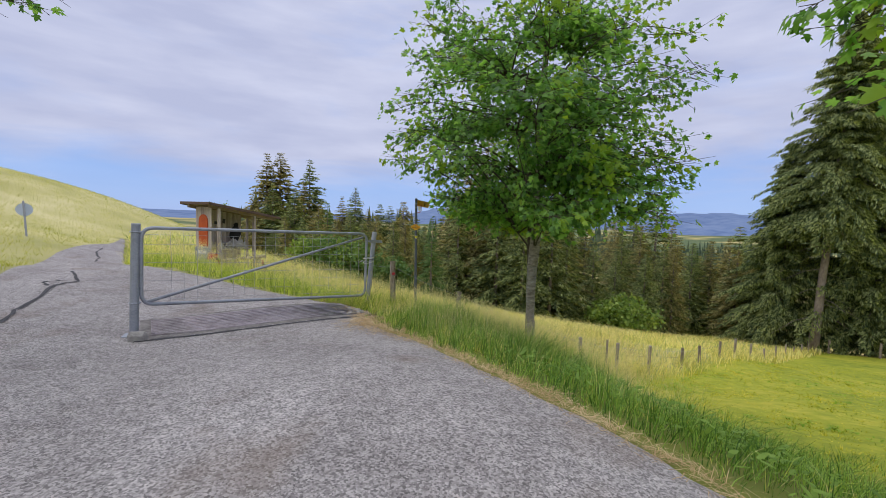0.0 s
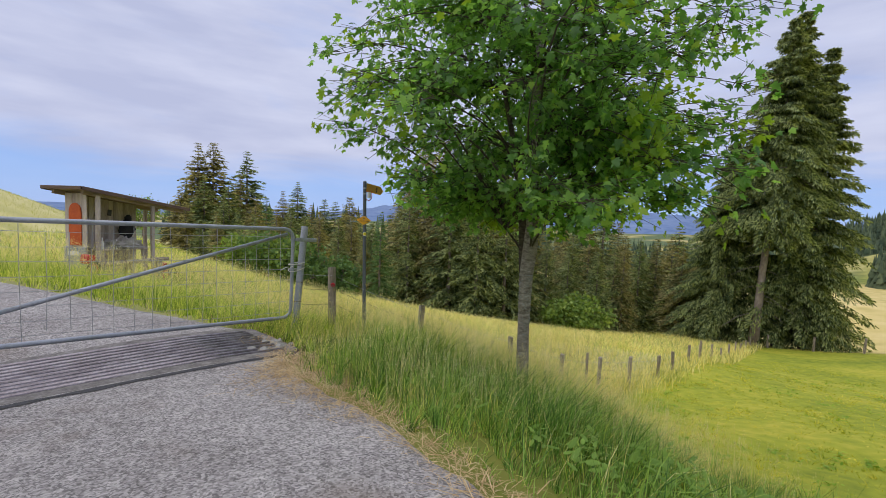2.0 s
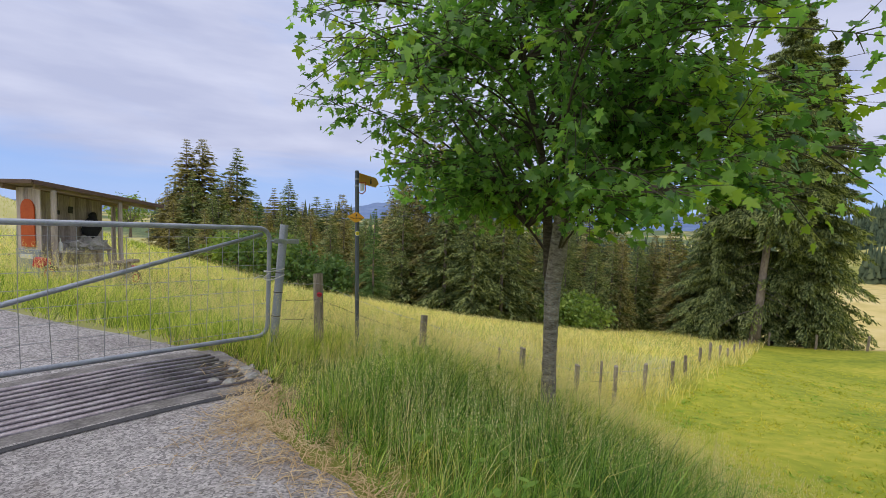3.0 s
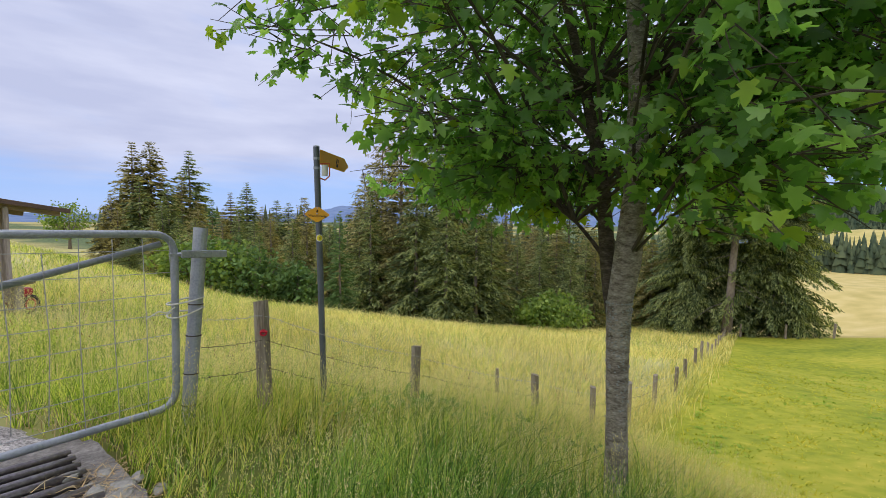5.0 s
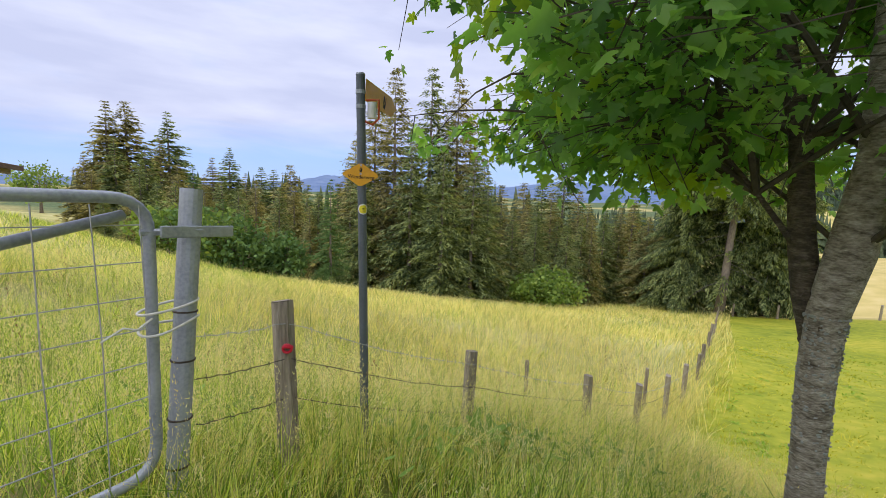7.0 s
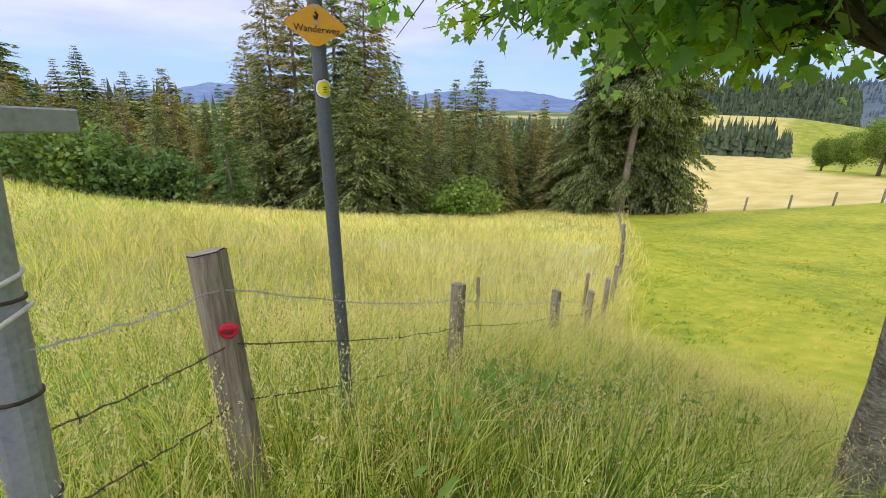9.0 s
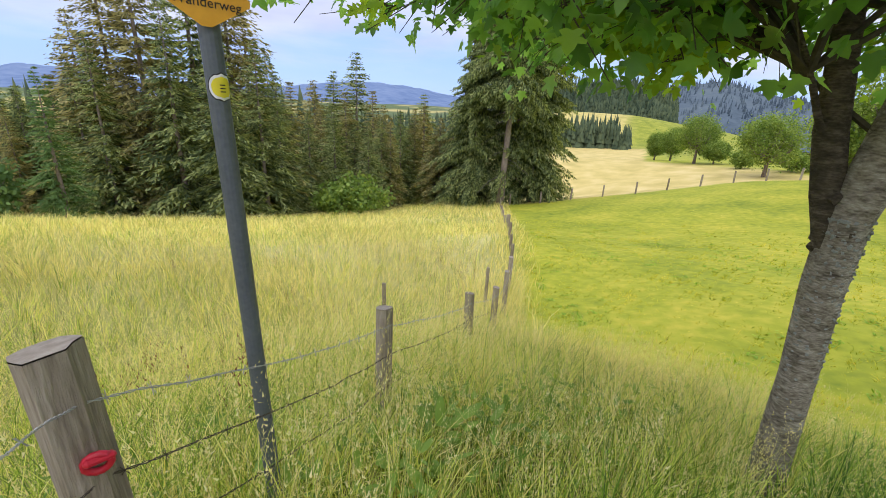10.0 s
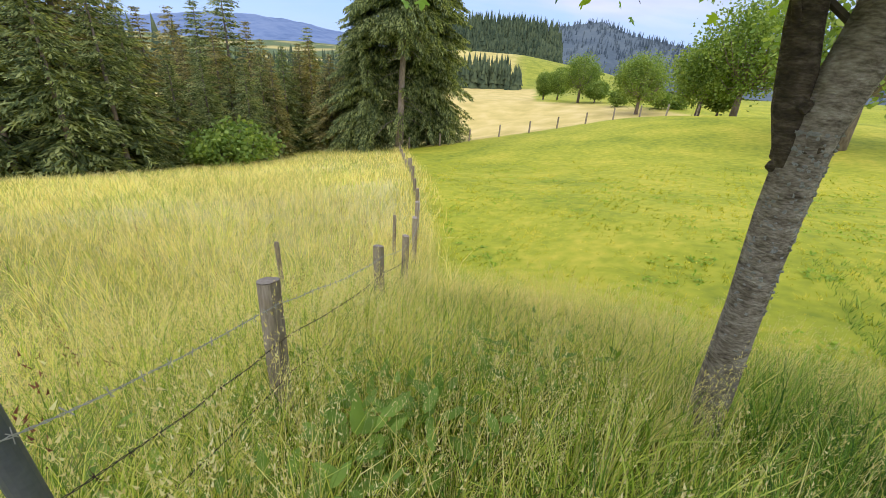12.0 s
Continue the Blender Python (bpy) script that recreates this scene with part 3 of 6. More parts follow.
# ---- spruces ----
def spruce_crown(height, reach, bare, seed, levels, per, sprays, droop=0.35, ragged=0.25, fine=1.0, tuft=False):
    """Needle sprays on whorls of drooping boughs, as one mesh of small slanted leaves."""
    rng = np.random.default_rng(seed)
    vs, fs = [], []
    count = 0
    for i in range(levels):
        f = (i + rng.uniform(-0.3, 0.3)) / levels
        h = bare + (height - bare) * min(max(f, 0.0), 0.995)
        full = reach * (1 - f) ** 0.8 * (0.62 + 0.38 * min(1.0, f * 7 + 0.35))
        for _ in range(per if f < 0.85 else max(3, per - 2)):
            az = rng.uniform(0, 2 * math.pi)
            length = max(0.25, full * rng.uniform(1 - 2 * ragged, 1 + ragged))
            lift = 0.12 + 0.5 * f
            n = max(4, int(sprays * (0.35 + 0.65 * length / reach)))
            t = np.sort(rng.uniform(0.12, 1.0, n))
            ax = np.array([math.cos(az), math.sin(az), 0.0])
            sd = np.array([-math.sin(az), math.cos(az), 0.0])
            side = np.where(np.arange(n) % 2 == 0, 1.0, -1.0) * rng.uniform(0.2, 1.0, n)
            z = h + length * (lift * t - droop * 1.5 * t ** 2)
            p = ax[None] * (t * length)[:, None] + np.array([0, 0, 1.0])[None] * z[:, None] + rng.normal(0, 0.03 * reach, (n, 3)) * np.array([1, 1, 0.6])
            ln = (0.13 + 0.16 * (1 - t)) * length * rng.uniform(0.7, 1.3, n) * fine + 0.18
            d = ax[None] * 0.8 + sd[None] * side[:, None] * 0.9 + np.array([0, 0, -1.0])[None] * rng.uniform(0.05, 0.9, n)[:, None]
            d /= np.linalg.norm(d, axis=1)[:, None]
            wv = np.cross(d, np.array([0, 0, 1.0]) + rng.normal(0, 0.5, (n, 3)))
            wv /= np.linalg.norm(wv, axis=1)[:, None] + 1e-9
            wd = ln * rng.uniform(0.09, 0.18, n) * fine
            if tuft:
                # flat fans of twigs along the bough, hanging at their ends
                p = ax[None] * (t * length)[:, None] + sd[None] * (side * (0.05 + 0.20 * length * (1 - 0.75 * t)))[:, None] + np.array([0, 0, 1.0])[None] * z[:, None] + rng.normal(0, 0.06, (n, 3))
                ln = rng.uniform(0.20, 0.55, n) * (1.2 - 0.4 * t)
                d = ax[None] * 0.55 + sd[None] * side[:, None] * 0.7 + np.array([0, 0, -1.0])[None] * rng.uniform(0.15, 1.3, n)[:, None] + rng.normal(0, 0.15, (n, 3))
                d /= np.linalg.norm(d, axis=1)[:, None]
                wv = np.cross(d, np.array([0, 0, 1.0]) + rng.normal(0, 0.3, (n, 3)))
                wv /= np.linalg.norm(wv, axis=1)[:, None] + 1e-9
                wd = ln * rng.uniform(0.08, 0.15, n)
            tip = p + d * ln[:, None]
            mid = p + d * (ln * 0.45)[:, None]
            q = np.stack([p, mid + wv * wd[:, None], tip, mid - wv * wd[:, None] + np.array([0, 0, -0.06])], 1)
            vs.append(q.reshape(-1, 3))
            fs.append(np.arange(count, count + 4 * n).reshape(-1, 4))
            count += 4 * n
    return np.concatenate(vs), np.concatenate(fs)


def make_spruce(seed, height, reach, bare, mat, levels, per, sprays, dead=0, label="tall dark green spruce at the meadow's edge", lean=0.0):
    tree = empty("spruce", Matrix())
    bm = bmesh.new()
    rr = random.Random(seed)
    pts = [(lean * height * k / 8 + rr.uniform(-0.05, 0.05), rr.uniform(-0.05, 0.05), -0.3 + (height * 0.97 + 0.3) * k / 8) for k in range(9)]
    r0 = 0.011 * height + 0.06
    tube(bm, pts, [r0 * (1.25 if k == 0 else 1) * (1 - 0.95 * k / 8) for k in range(9)], 9)
    part("trunk", bm, M_SPRUCEBARK, tree, smooth=True)
    v, f = spruce_crown(height, reach, bare, seed, levels, per, sprays, tuft=sprays > 60, fine=0.48 if sprays > 60 else (0.80 if sprays > 30 else 1.35))
    v[:, 0] += lean * v[:, 2]
    ob = new("crown", array_mesh("crown", v, f, mat))
    ob.parent = tree
    if dead:
        bm = bmesh.new()
        for _ in range(dead):
            h = rr.uniform(1.5, bare + 5)
            a, n = rr.uniform(0, 6.28), rr.uniform(1.5, 4.0)
            c = Vector((lean * h, 0, h))
            d = Vector((math.cos(a), math.sin(a), 0))
            tube(bm, [c, c + d * n * 0.5 + Vector((0, 0, -0.15 * n)), c + d * n + Vector((0, 0, -0.5 * n))], [0.035, 0.025, 0.008], 4)
        part("dead_branches", bm, M_DEAD, tree, "bare grey hanging twigs")
    return tagged(tree, label, "tree", group="spruces along the meadow")


def stand(tree, az, d, eye, tip_el=None, base_h=None, turn=0.0, eye_z=1.47):
    """Stand a copy of a spruce on the ground at an azimuth and distance, scaled so that its tip reaches an elevation."""
    x, y = eye[0] + math.sin(radians(az)) * d, eye[1] + math.cos(radians(az)) * d
    z = land1(x, y)
    tall = eye_z + d * math.tan(radians(tip_el)) - z
    s = tall / base_h
    w = s * (1.55 if d > 70 else 1.35 if d > 45 else 1.15) * max(1.0, min(1.7, 9.0 / tall))
    return copy_thing(tree, Matrix.Translation((x, y, z - 0.1)) @ Matrix.Rotation(turn, 4, "Z") @ Matrix.Diagonal((w, w, s, 1)))


def build_spruces():
    E = (0.0, 6.2)
    kinds, distant = [], []
    for seed, reach, bare, mat, label in ((11, 4.6, 1.2, M_NEEDLE, "tall dark green spruce at the meadow's edge"), (12, 3.9, 1.0, M_NEEDLEWARM, "tall brownish green spruce heavy with cones"), (13, 4.3, 1.6, M_NEEDLE, "tall dark green spruce at the meadow's edge"), (14, 3.5, 0.6, M_NEEDLEFRESH, "young fresh green spruce before the wood"), (15, 5.0, 2.2, M_NEEDLEWARM, "tall brownish green spruce heavy with cones")):
        kinds.append(make_spruce(seed, 22, reach, bare, mat, 48, 8, 36, label=label))
        distant.append(make_spruce(seed + 30, 22, reach, bare, mat, 38, 8, 22, label=label))
    # (azimuth, tip elevation, distance, kind)
    rows = ((-20.5, 8.2, 112, 1), (-18.9, 8.5, 113, 4), (-15.2, 7.8, 113, 2), (-13.0, 2.3, 88, 3), (-11, 3.2, 96, 1), (-9.2, 4.5, 103, 2), (-7.5, 1.6, 84, 1), (-5.8, 2.5, 84, 0), (-4.4, 2.2, 86, 2), (-2.5, 3.0, 80, 4), (-0.6, 0.6, 62, 0), (1.9, 1.4, 33, 3),
            (7.6, 12.6, 41, 4), (10.1, 15.5, 39, 1), (12.2, 9, 36, 0), (14.7, 15.6, 40, 2), (16.4, 7, 34, 0), (18.2, 14.6, 41, 4), (20.5, 5.5, 36, 0), (22.5, 2.5, 38, 2), (24.4, 1.6, 46, 1), (27.5, 1.9, 62, 4), (29.8, 3.0, 62, 2), (32.5, 5.3, 62, 0), (34.4, 1.1, 60, 1), (26, -1.5, 42, 0), (29, -2.5, 42, 2), (36, -2.0, 44, 1), (39.4, -0.8, 52, 1), (41, 1.0, 72, 2), (42.5, -1.8, 48, 4), (44.3, -0.4, 50, 1), (33, -3.0, 40, 0),
            (4.5, 2.0, 40, 0), (6.0, 4.5, 37, 2), (-16.5, 0.4, 70, 0), (-18, 1.8, 80, 2), (-22, 1.2, 84, 1), (-8.5, 0.2, 52, 0), (-4, 0.1, 50, 2), (-12, 1.0, 60, 1), (-14.5, 2.2, 66, 4), (-10.2, 1.6, 62, 2), (-6.6, 0.9, 56, 1), (-2.2, 0.4, 54, 4), (0.6, -0.4, 46, 0), (3.2, 1.0, 48, 1), (-17.4, 4.2, 84, 0), (-20.0, 4.6, 90, 2), (-22.5, 2.6, 92, 4), (-16.0, 5.0, 98, 1), (5.2, 6.5, 44, 4), (20.0, 8.5, 44, 1), (22.0, 5.0, 45, 0), (37.5, -1.2, 50, 0), (31.0, 0.8, 56, 1), (35.5, -0.6, 54, 4))
    # lower trees that close the wood between the tall ones
    rr = random.Random(8)
    fill = [(az + rr.uniform(-0.7, 0.7), rr.uniform(-4.2, -0.2), rr.uniform(41, 62), rr.randrange(5)) for az in np.arange(23.0, 44.5, 1.25)]
    fill += [(az + rr.uniform(-0.8, 0.8), rr.uniform(-2.2, 0.8), rr.uniform(44, 66), rr.randrange(5)) for az in np.arange(-21.0, 22.0, 2.2)]
    for i, (az, el, d, k) in enumerate(rows + tuple(fill)):
        stand((distant if d > 68 else kinds)[k], az, d, E, el, 22, turn=i * 2.4)
    for k in kinds + distant:
        for o in list(k.children_recursive) + [k]:
            bpy.data.objects.remove(o)
    near = ((45.6, 47, 28.3, 21, 5.6, 10.5, 0.05, 34), (47.6, 50.5, 30.4, 22, 6.0, 1.5, 0.0, 10), (49.8, 50.5, 26.5, 23, 4.8, 1.0, 0.0, 6), (42.6, 49.5, 19, 24, 5.0, 0.8, 0.0, 4))
    for az, d, h, seed, reach, bare, lean, dead in near:
        t = make_spruce(seed, h, reach, bare, M_NEEDLE, 46, 9, 300, dead, "very tall spruce with bare lower trunk and hanging twigs", lean)
        x, y = 33.627 + (math.sin(radians(az)) * d - math.sin(radians(45.6)) * 47), 33.862 + (math.cos(radians(az)) * d - math.cos(radians(45.6)) * 47)
        t.matrix_world = Matrix.Translation((x, y, land1(x, y) - 0.05)) @ Matrix.Rotation(0, 4, "Z")


build_spruces()


# ---- broad-leaved trees ----
LEAF_OUTLINE = ((0.0, 0.0), (0.20, -0.06), (0.42, 0.06), (0.26, 0.24), (0.55, 0.42), (0.50, 0.56), (0.24, 0.50), (0.20, 0.70), (0.0, 1.0), (-0.20, 0.70), (-0.24, 0.50), (-0.50, 0.56), (-0.55, 0.42), (-0.26, 0.24), (-0.42, 0.06), (-0.20, -0.06))


def leaf_mesh(name, spots, along, normal, size, rng, kinds, mats, outline=LEAF_OUTLINE):
    """Lobed leaves at spots, each pointing along, facing normal."""
    n, k = len(spots), len(outline)
    ol = np.array(outline)
    along = along / np.linalg.norm(along, axis=1)[:, None]
    wide = np.cross(along, normal)
    wide /= np.linalg.norm(wide, axis=1)[:, None] + 1e-9
    nor = np.cross(wide, along)
    fold = -0.22 * np.abs(ol[:, 0]) - 0.16 * ol[:, 1] ** 2
    v = spots[:, None] + size[:, None, None] * (wide[:, None] * ol[None, :, :1] + along[:, None] * ol[None, :, 1:] + nor[:, None] * fold[None, :, None])
    c = spots[:, None] + size[:, None, None] * (along[:, None] * 0.38)
    allv = np.concatenate([v, c], 1).reshape(-1, 3)
    base = np.arange(n)[:, None] * (k + 1)
    f = np.stack([np.stack([base + i, base + (i + 1) % k, base + k], -1).reshape(n, 3) for i in range(k)], 1)
    return array_mesh(name, allv, f.reshape(-1, 3), mats, np.repeat(kinds, k))


def curve_points(a, b, sag, rng, n=7):
    a, b = np.array(a, float), np.array(b, float)
    t = np.linspace(0, 1, n)[:, None]
    off = rng.normal(0, 0.05, 3) * np.linalg.norm(b - a)
    return a + (b - a) * t + np.sin(t * math.pi) * (np.array([0, 0, sag]) + off)[None]


def maple(base, center, radii, leaves, seed, stem, size=(0.10, 0.17), limbs=80, label="", keep=None, young=0.12, low=0, skirt=0, room=None):
    """A maple: forked stem, curved limbs with twigs, and lobed leaves on the twigs."""
    rng = np.random.default_rng(seed)
    tree = empty("maple_tree", Matrix.Translation(base))
    inv = -np.array(base)
    bm = bmesh.new()
    for pts, rad in stem:
        tube(bm, [Vector(p) + Vector(inv) for p in pts], rad, 14, caps=False)
    for v in bm.verts:
        w = noise.fractal((v.co.x * 9, v.co.y * 9, v.co.z * 14), 0.8, 2.0, 3)
        v.co += Vector((v.co.x, v.co.y, 0)).normalized() * w * 0.012
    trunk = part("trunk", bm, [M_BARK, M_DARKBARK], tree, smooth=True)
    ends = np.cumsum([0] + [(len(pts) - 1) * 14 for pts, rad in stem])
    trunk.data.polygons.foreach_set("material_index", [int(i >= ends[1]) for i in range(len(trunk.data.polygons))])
    anchors = [np.array(p, float) for pts, rad in stem for p in pts[len(pts) // 2:]]
    bm = bmesh.new()
    spots, aims = [], []
    c, R = np.array(center), np.array(radii)
    for i in range(limbs):
        while True:
            u = rng.normal(0, 1, 3)
            u /= np.linalg.norm(u)
            if u[2] > -0.62:
                break
        end = c + u * R * rng.uniform(0.62, 1.02)
        if i < low:
            a, q = rng.uniform(-1.75, 3.2), rng.uniform(0.5, 1.0)
            end = np.array([c[0] + math.cos(a) * R[0] * q, c[1] + math.sin(a) * R[1] * q, c[2] - R[2] * rng.uniform(0.50, 0.66)])
            u = np.array([math.cos(a), math.sin(a), -0.1])
        elif i < low + skirt:
            a, q = rng.uniform(0, 6.283), rng.uniform(0.55, 1.0)
            end = np.array([c[0] + math.cos(a) * R[0] * q, c[1] + math.sin(a) * R[1] * q, rng.uniform(1.75, 3.6)])
            u = np.array([math.cos(a), math.sin(a), 0.0])
        below = [p for p in anchors if p[2] < end[2] + 0.5 and p[2] > 0.9] or anchors[:1]
        start = min(below, key=lambda p: np.linalg.norm(p - end) + rng.uniform(0, 1.2))
        pts = curve_points(start, end, 0.16 * np.linalg.norm(end - start), rng, 8)
        ln = np.linalg.norm(end - start)
        r0 = 0.006 + 0.0042 * ln
        if keep is not None and not keep(pts[-2:]).all():
            continue
        if room is not None and not room(pts[3:]).all():
            continue
        tube(bm, [tuple(p + inv) for p in pts], [r0 * (1 - 0.85 * k / (len(pts) - 1)) for k in range(len(pts))], 5, caps=False)
        for j in range(int(8 + 6 * ln)):
            t = rng.uniform(0.18, 1.0)
            s = pts[0] + (pts[-1] - pts[0]) * t
            s = pts[min(len(pts) - 1, int(t * (len(pts) - 1)))] * 0.5 + s * 0.5
            d = rng.normal(0, 1, 3) * np.array([1, 1, 0.45]) + u * 0.9
            d /= np.linalg.norm(d)
            tw = rng.uniform(0.18, 0.62)
            e = s + d * tw + np.array([0, 0, -0.10 * tw])
            if keep is not None and not (keep(e[None])[0] and keep(s[None])[0]):
                continue
            tube(bm, [tuple(s + inv), tuple(e + inv)], [0.006, 0.0025], 3, caps=False)
            m = max(2, int(leaves / (limbs * (8 + 6 * ln)) * rng.uniform(0.6, 1.4)))
            for k in range(m):
                q = s + (e - s) * rng.uniform(0.25, 1.1) + rng.normal(0, 0.07, 3)
                spots.append(q)
                aims.append(d * 0.7 + rng.normal(0, 0.6, 3) + np.array([0, 0, -0.5]))
    part("limb_work", bm, M_LIMBSHADE, tree)
    spots, aims = np.array(spots), np.array(aims)
    if keep is not None:
        k = keep(spots)
        spots, aims = spots[k], aims[k]
    n = len(spots)
    nor = np.array([0, 0, 1.0]) + rng.normal(0, 0.55, (n, 3)) + 0.5 * (spots - c) / R
    sz = rng.uniform(*size, n)
    d = np.linalg.norm((spots - c) / R, axis=1)
    shoots = np.array([noise.noise(tuple(q)) for q in spots * 1.25])
    kinds = (((rng.uniform(0, 1, n) < young * 0.5) | (shoots > 0.30)) & (d > 0.62)).astype(int)
    ob = new("crown", leaf_mesh("crown", spots + inv, aims, nor, sz, rng, kinds, [M_LEAF, M_LEAFYOUNG]))
    ob.parent = tree
    return tagged(tree, label, "tree")


def clear_of_lane(p):
    """Leaves keep off the strip that people walk."""
    thin = np.sin(p[:, 0] * 37) + np.sin(p[:, 1] * 41) + np.sin(p[:, 2] * 43) < 0.2
    shade = (p[:, 0] < 1.5) & (p[:, 1] < 7.9) & (p[:, 2] < 2.6) & thin
    floor = 1.40 + 0.68 * np.maximum(0, 1.05 - p[:, 0])
    near = (p[:, 0] < 1.55) & (p[:, 1] < 6.7) & (p[:, 2] < 2.75)
    behind = (p[:, 0] < 0.75) & (p[:, 1] > 9.0) & (p[:, 1] < 9.9) & (p[:, 2] < 2.5)
    return ~shade & ~near & ~behind & (p[:, 2] > floor)


def open_side(p):
    """Limbs leave the side towards the lane free."""
    return ~((p[:, 0] < 1.5) & (p[:, 1] < 7.4) & (p[:, 2] < 2.7)) & ~((p[:, 0] < 0.2) & (p[:, 1] < 9.7) & (p[:, 2] < 1.9))


MX, MY = 2.22, 8.18
MZ = land1(MX, MY)
MAPLE_STEM = (
    (((MX + 0.02, MY - 0.02, MZ - 0.2), (MX, MY, MZ + 0.12), (MX, MY + 0.025, 0.0), (MX, MY + 0.045, 0.5), (MX, MY + 0.045, 0.85), (MX + 0.01, MY - 0.01, 1.2), (MX + 0.02, MY - 0.06, 1.7), (MX + 0.05, MY - 0.02, 2.5), (MX, MY + 0.05, 3.6), (MX + 0.05, MY, 5.0), (MX, MY, 6.2)), (0.135, 0.100, 0.086, 0.089, 0.097, 0.10, 0.088, 0.072, 0.055, 0.035, 0.012)),
    (((MX, MY + 0.07, 0.72), (MX, MY + 0.15, 0.95), (MX - 0.01, MY + 0.21, 1.25), (MX - 0.02, MY + 0.28, 1.8), (MX - 0.1, MY + 0.45, 2.6), (MX - 0.3, MY + 0.6, 3.6), (MX - 0.45, MY + 0.75, 4.7)), (0.075, 0.07, 0.062, 0.055, 0.045, 0.03, 0.012)),
    (((MX, MY + 0.20, 1.15), (MX - 0.10, MY + 0.27, 1.32), (MX - 0.24, MY + 0.33, 1.50), (MX - 0.40, MY + 0.42, 1.72)), (0.018, 0.016, 0.013, 0.008)))
maple_tree = maple((MX, MY, MZ), (MX - 0.05, MY + 0.25, 3.75), (3.05, 3.25, 3.0), 30000, 5, MAPLE_STEM, size=(0.07, 0.122), limbs=230, low=28, skirt=62, label="young maple with forked lichen-spotted trunk beside the lane", keep=clear_of_lane, room=open_side)


def trunk_growths():
    """Lichen crusts and the dark knob below the fork."""
    bm = bmesh.new()
    rr = random.Random(4)
    for _ in range(260):
        a, h = rr.uniform(2.2, 5.6), min(0.86, max(-0.3, rr.gauss(0.55, 0.32)))
        rad = float(np.interp(h, (-0.4, 0.0, 0.5, 0.85), (0.096, 0.086, 0.089, 0.097)))
        q = Vector((MX + rad * math.cos(a), MY + float(np.interp(h, (-0.4, 0.0, 0.5, 0.85), (0.01, 0.025, 0.045, 0.045))) + rad * math.sin(a), h))
        bmesh.ops.create_icosphere(bm, subdivisions=1, radius=1, matrix=Matrix.Translation(q - Vector(maple_tree.location)) @ Matrix.Rotation(a, 4, "Z") @ Matrix.Diagonal((0.005, rr.uniform(0.003, 0.012), rr.uniform(0.003, 0.010), 1)))
    for v in bm.verts:
        v.co += Vector((rr.uniform(-1, 1), rr.uniform(-1, 1), rr.uniform(-1, 1))) * 0.004
    tagged(part("lichen", bm, M_LICHEN, maple_tree, "pale grey lichen crusts"), kind="stuff")
    for q, s in (((MX - 0.01, MY + 0.122, 0.70), 0.034), ((MX - 0.01, MY + 0.135, 0.755), 0.028), ((MX - 0.05, MY + 0.115, 0.95), 0.034), ((MX - 0.085, MY + 0.02, 0.80), 0.012), ((MX - 0.088, MY + 0.06, 0.79), 0.011)):
        bm = bmesh.new()
        bmesh.ops.create_icosphere(bm, subdivisions=2, radius=s, matrix=Matrix.Translation(Vector(q) - Vector(maple_tree.location)))
        for v in bm.verts:
            v.co += Vector((noise.noise(v.co * 40), noise.noise(v.co * 37), noise.noise(v.co * 43))) * 0.014
        part("burl", bm, M_DARKBARK, maple_tree, "blackish bark knob by the fork")


trunk_growths()


def side_maple(x, y, seed, reach, label, up=4.6, keep=None):
    z = land1(x, y)
    stem = ((((x, y, z - 0.2), (x, y, z + 0.8), (x + 0.05, y, z + 2), (x, y + 0.1, z + 4), (x, y, z + 6.5)), (0.17, 0.13, 0.11, 0.07, 0.015)),)
    return maple((x, y, z), (x, y, z + up), (reach, reach, 2.9), 17000, seed, stem, size=(0.09, 0.15), limbs=150, label=label, young=0.2, keep=keep)


side_maple(4.7, 1.5, 31, 3.1, "leafy maple on the bank beside the lane", 4.2, lambda p: (p[:, 0] > 1.75) & (p[:, 0] > 0.84 * p[:, 1]) & (p[:, 2] > 1.7 + 0.2 * np.hypot(p[:, 0], p[:, 1])))
side_maple(-7.0, 2.4, 32, 5.5, "leafy maple on the far side of the lane", 4.0, lambda p: (p[:, 0] < -2.3) & (p[:, 0] < -0.70 * p[:, 1]) & (p[:, 2] > 1.75 + 0.28 * np.hypot(p[:, 0], p[:, 1])))


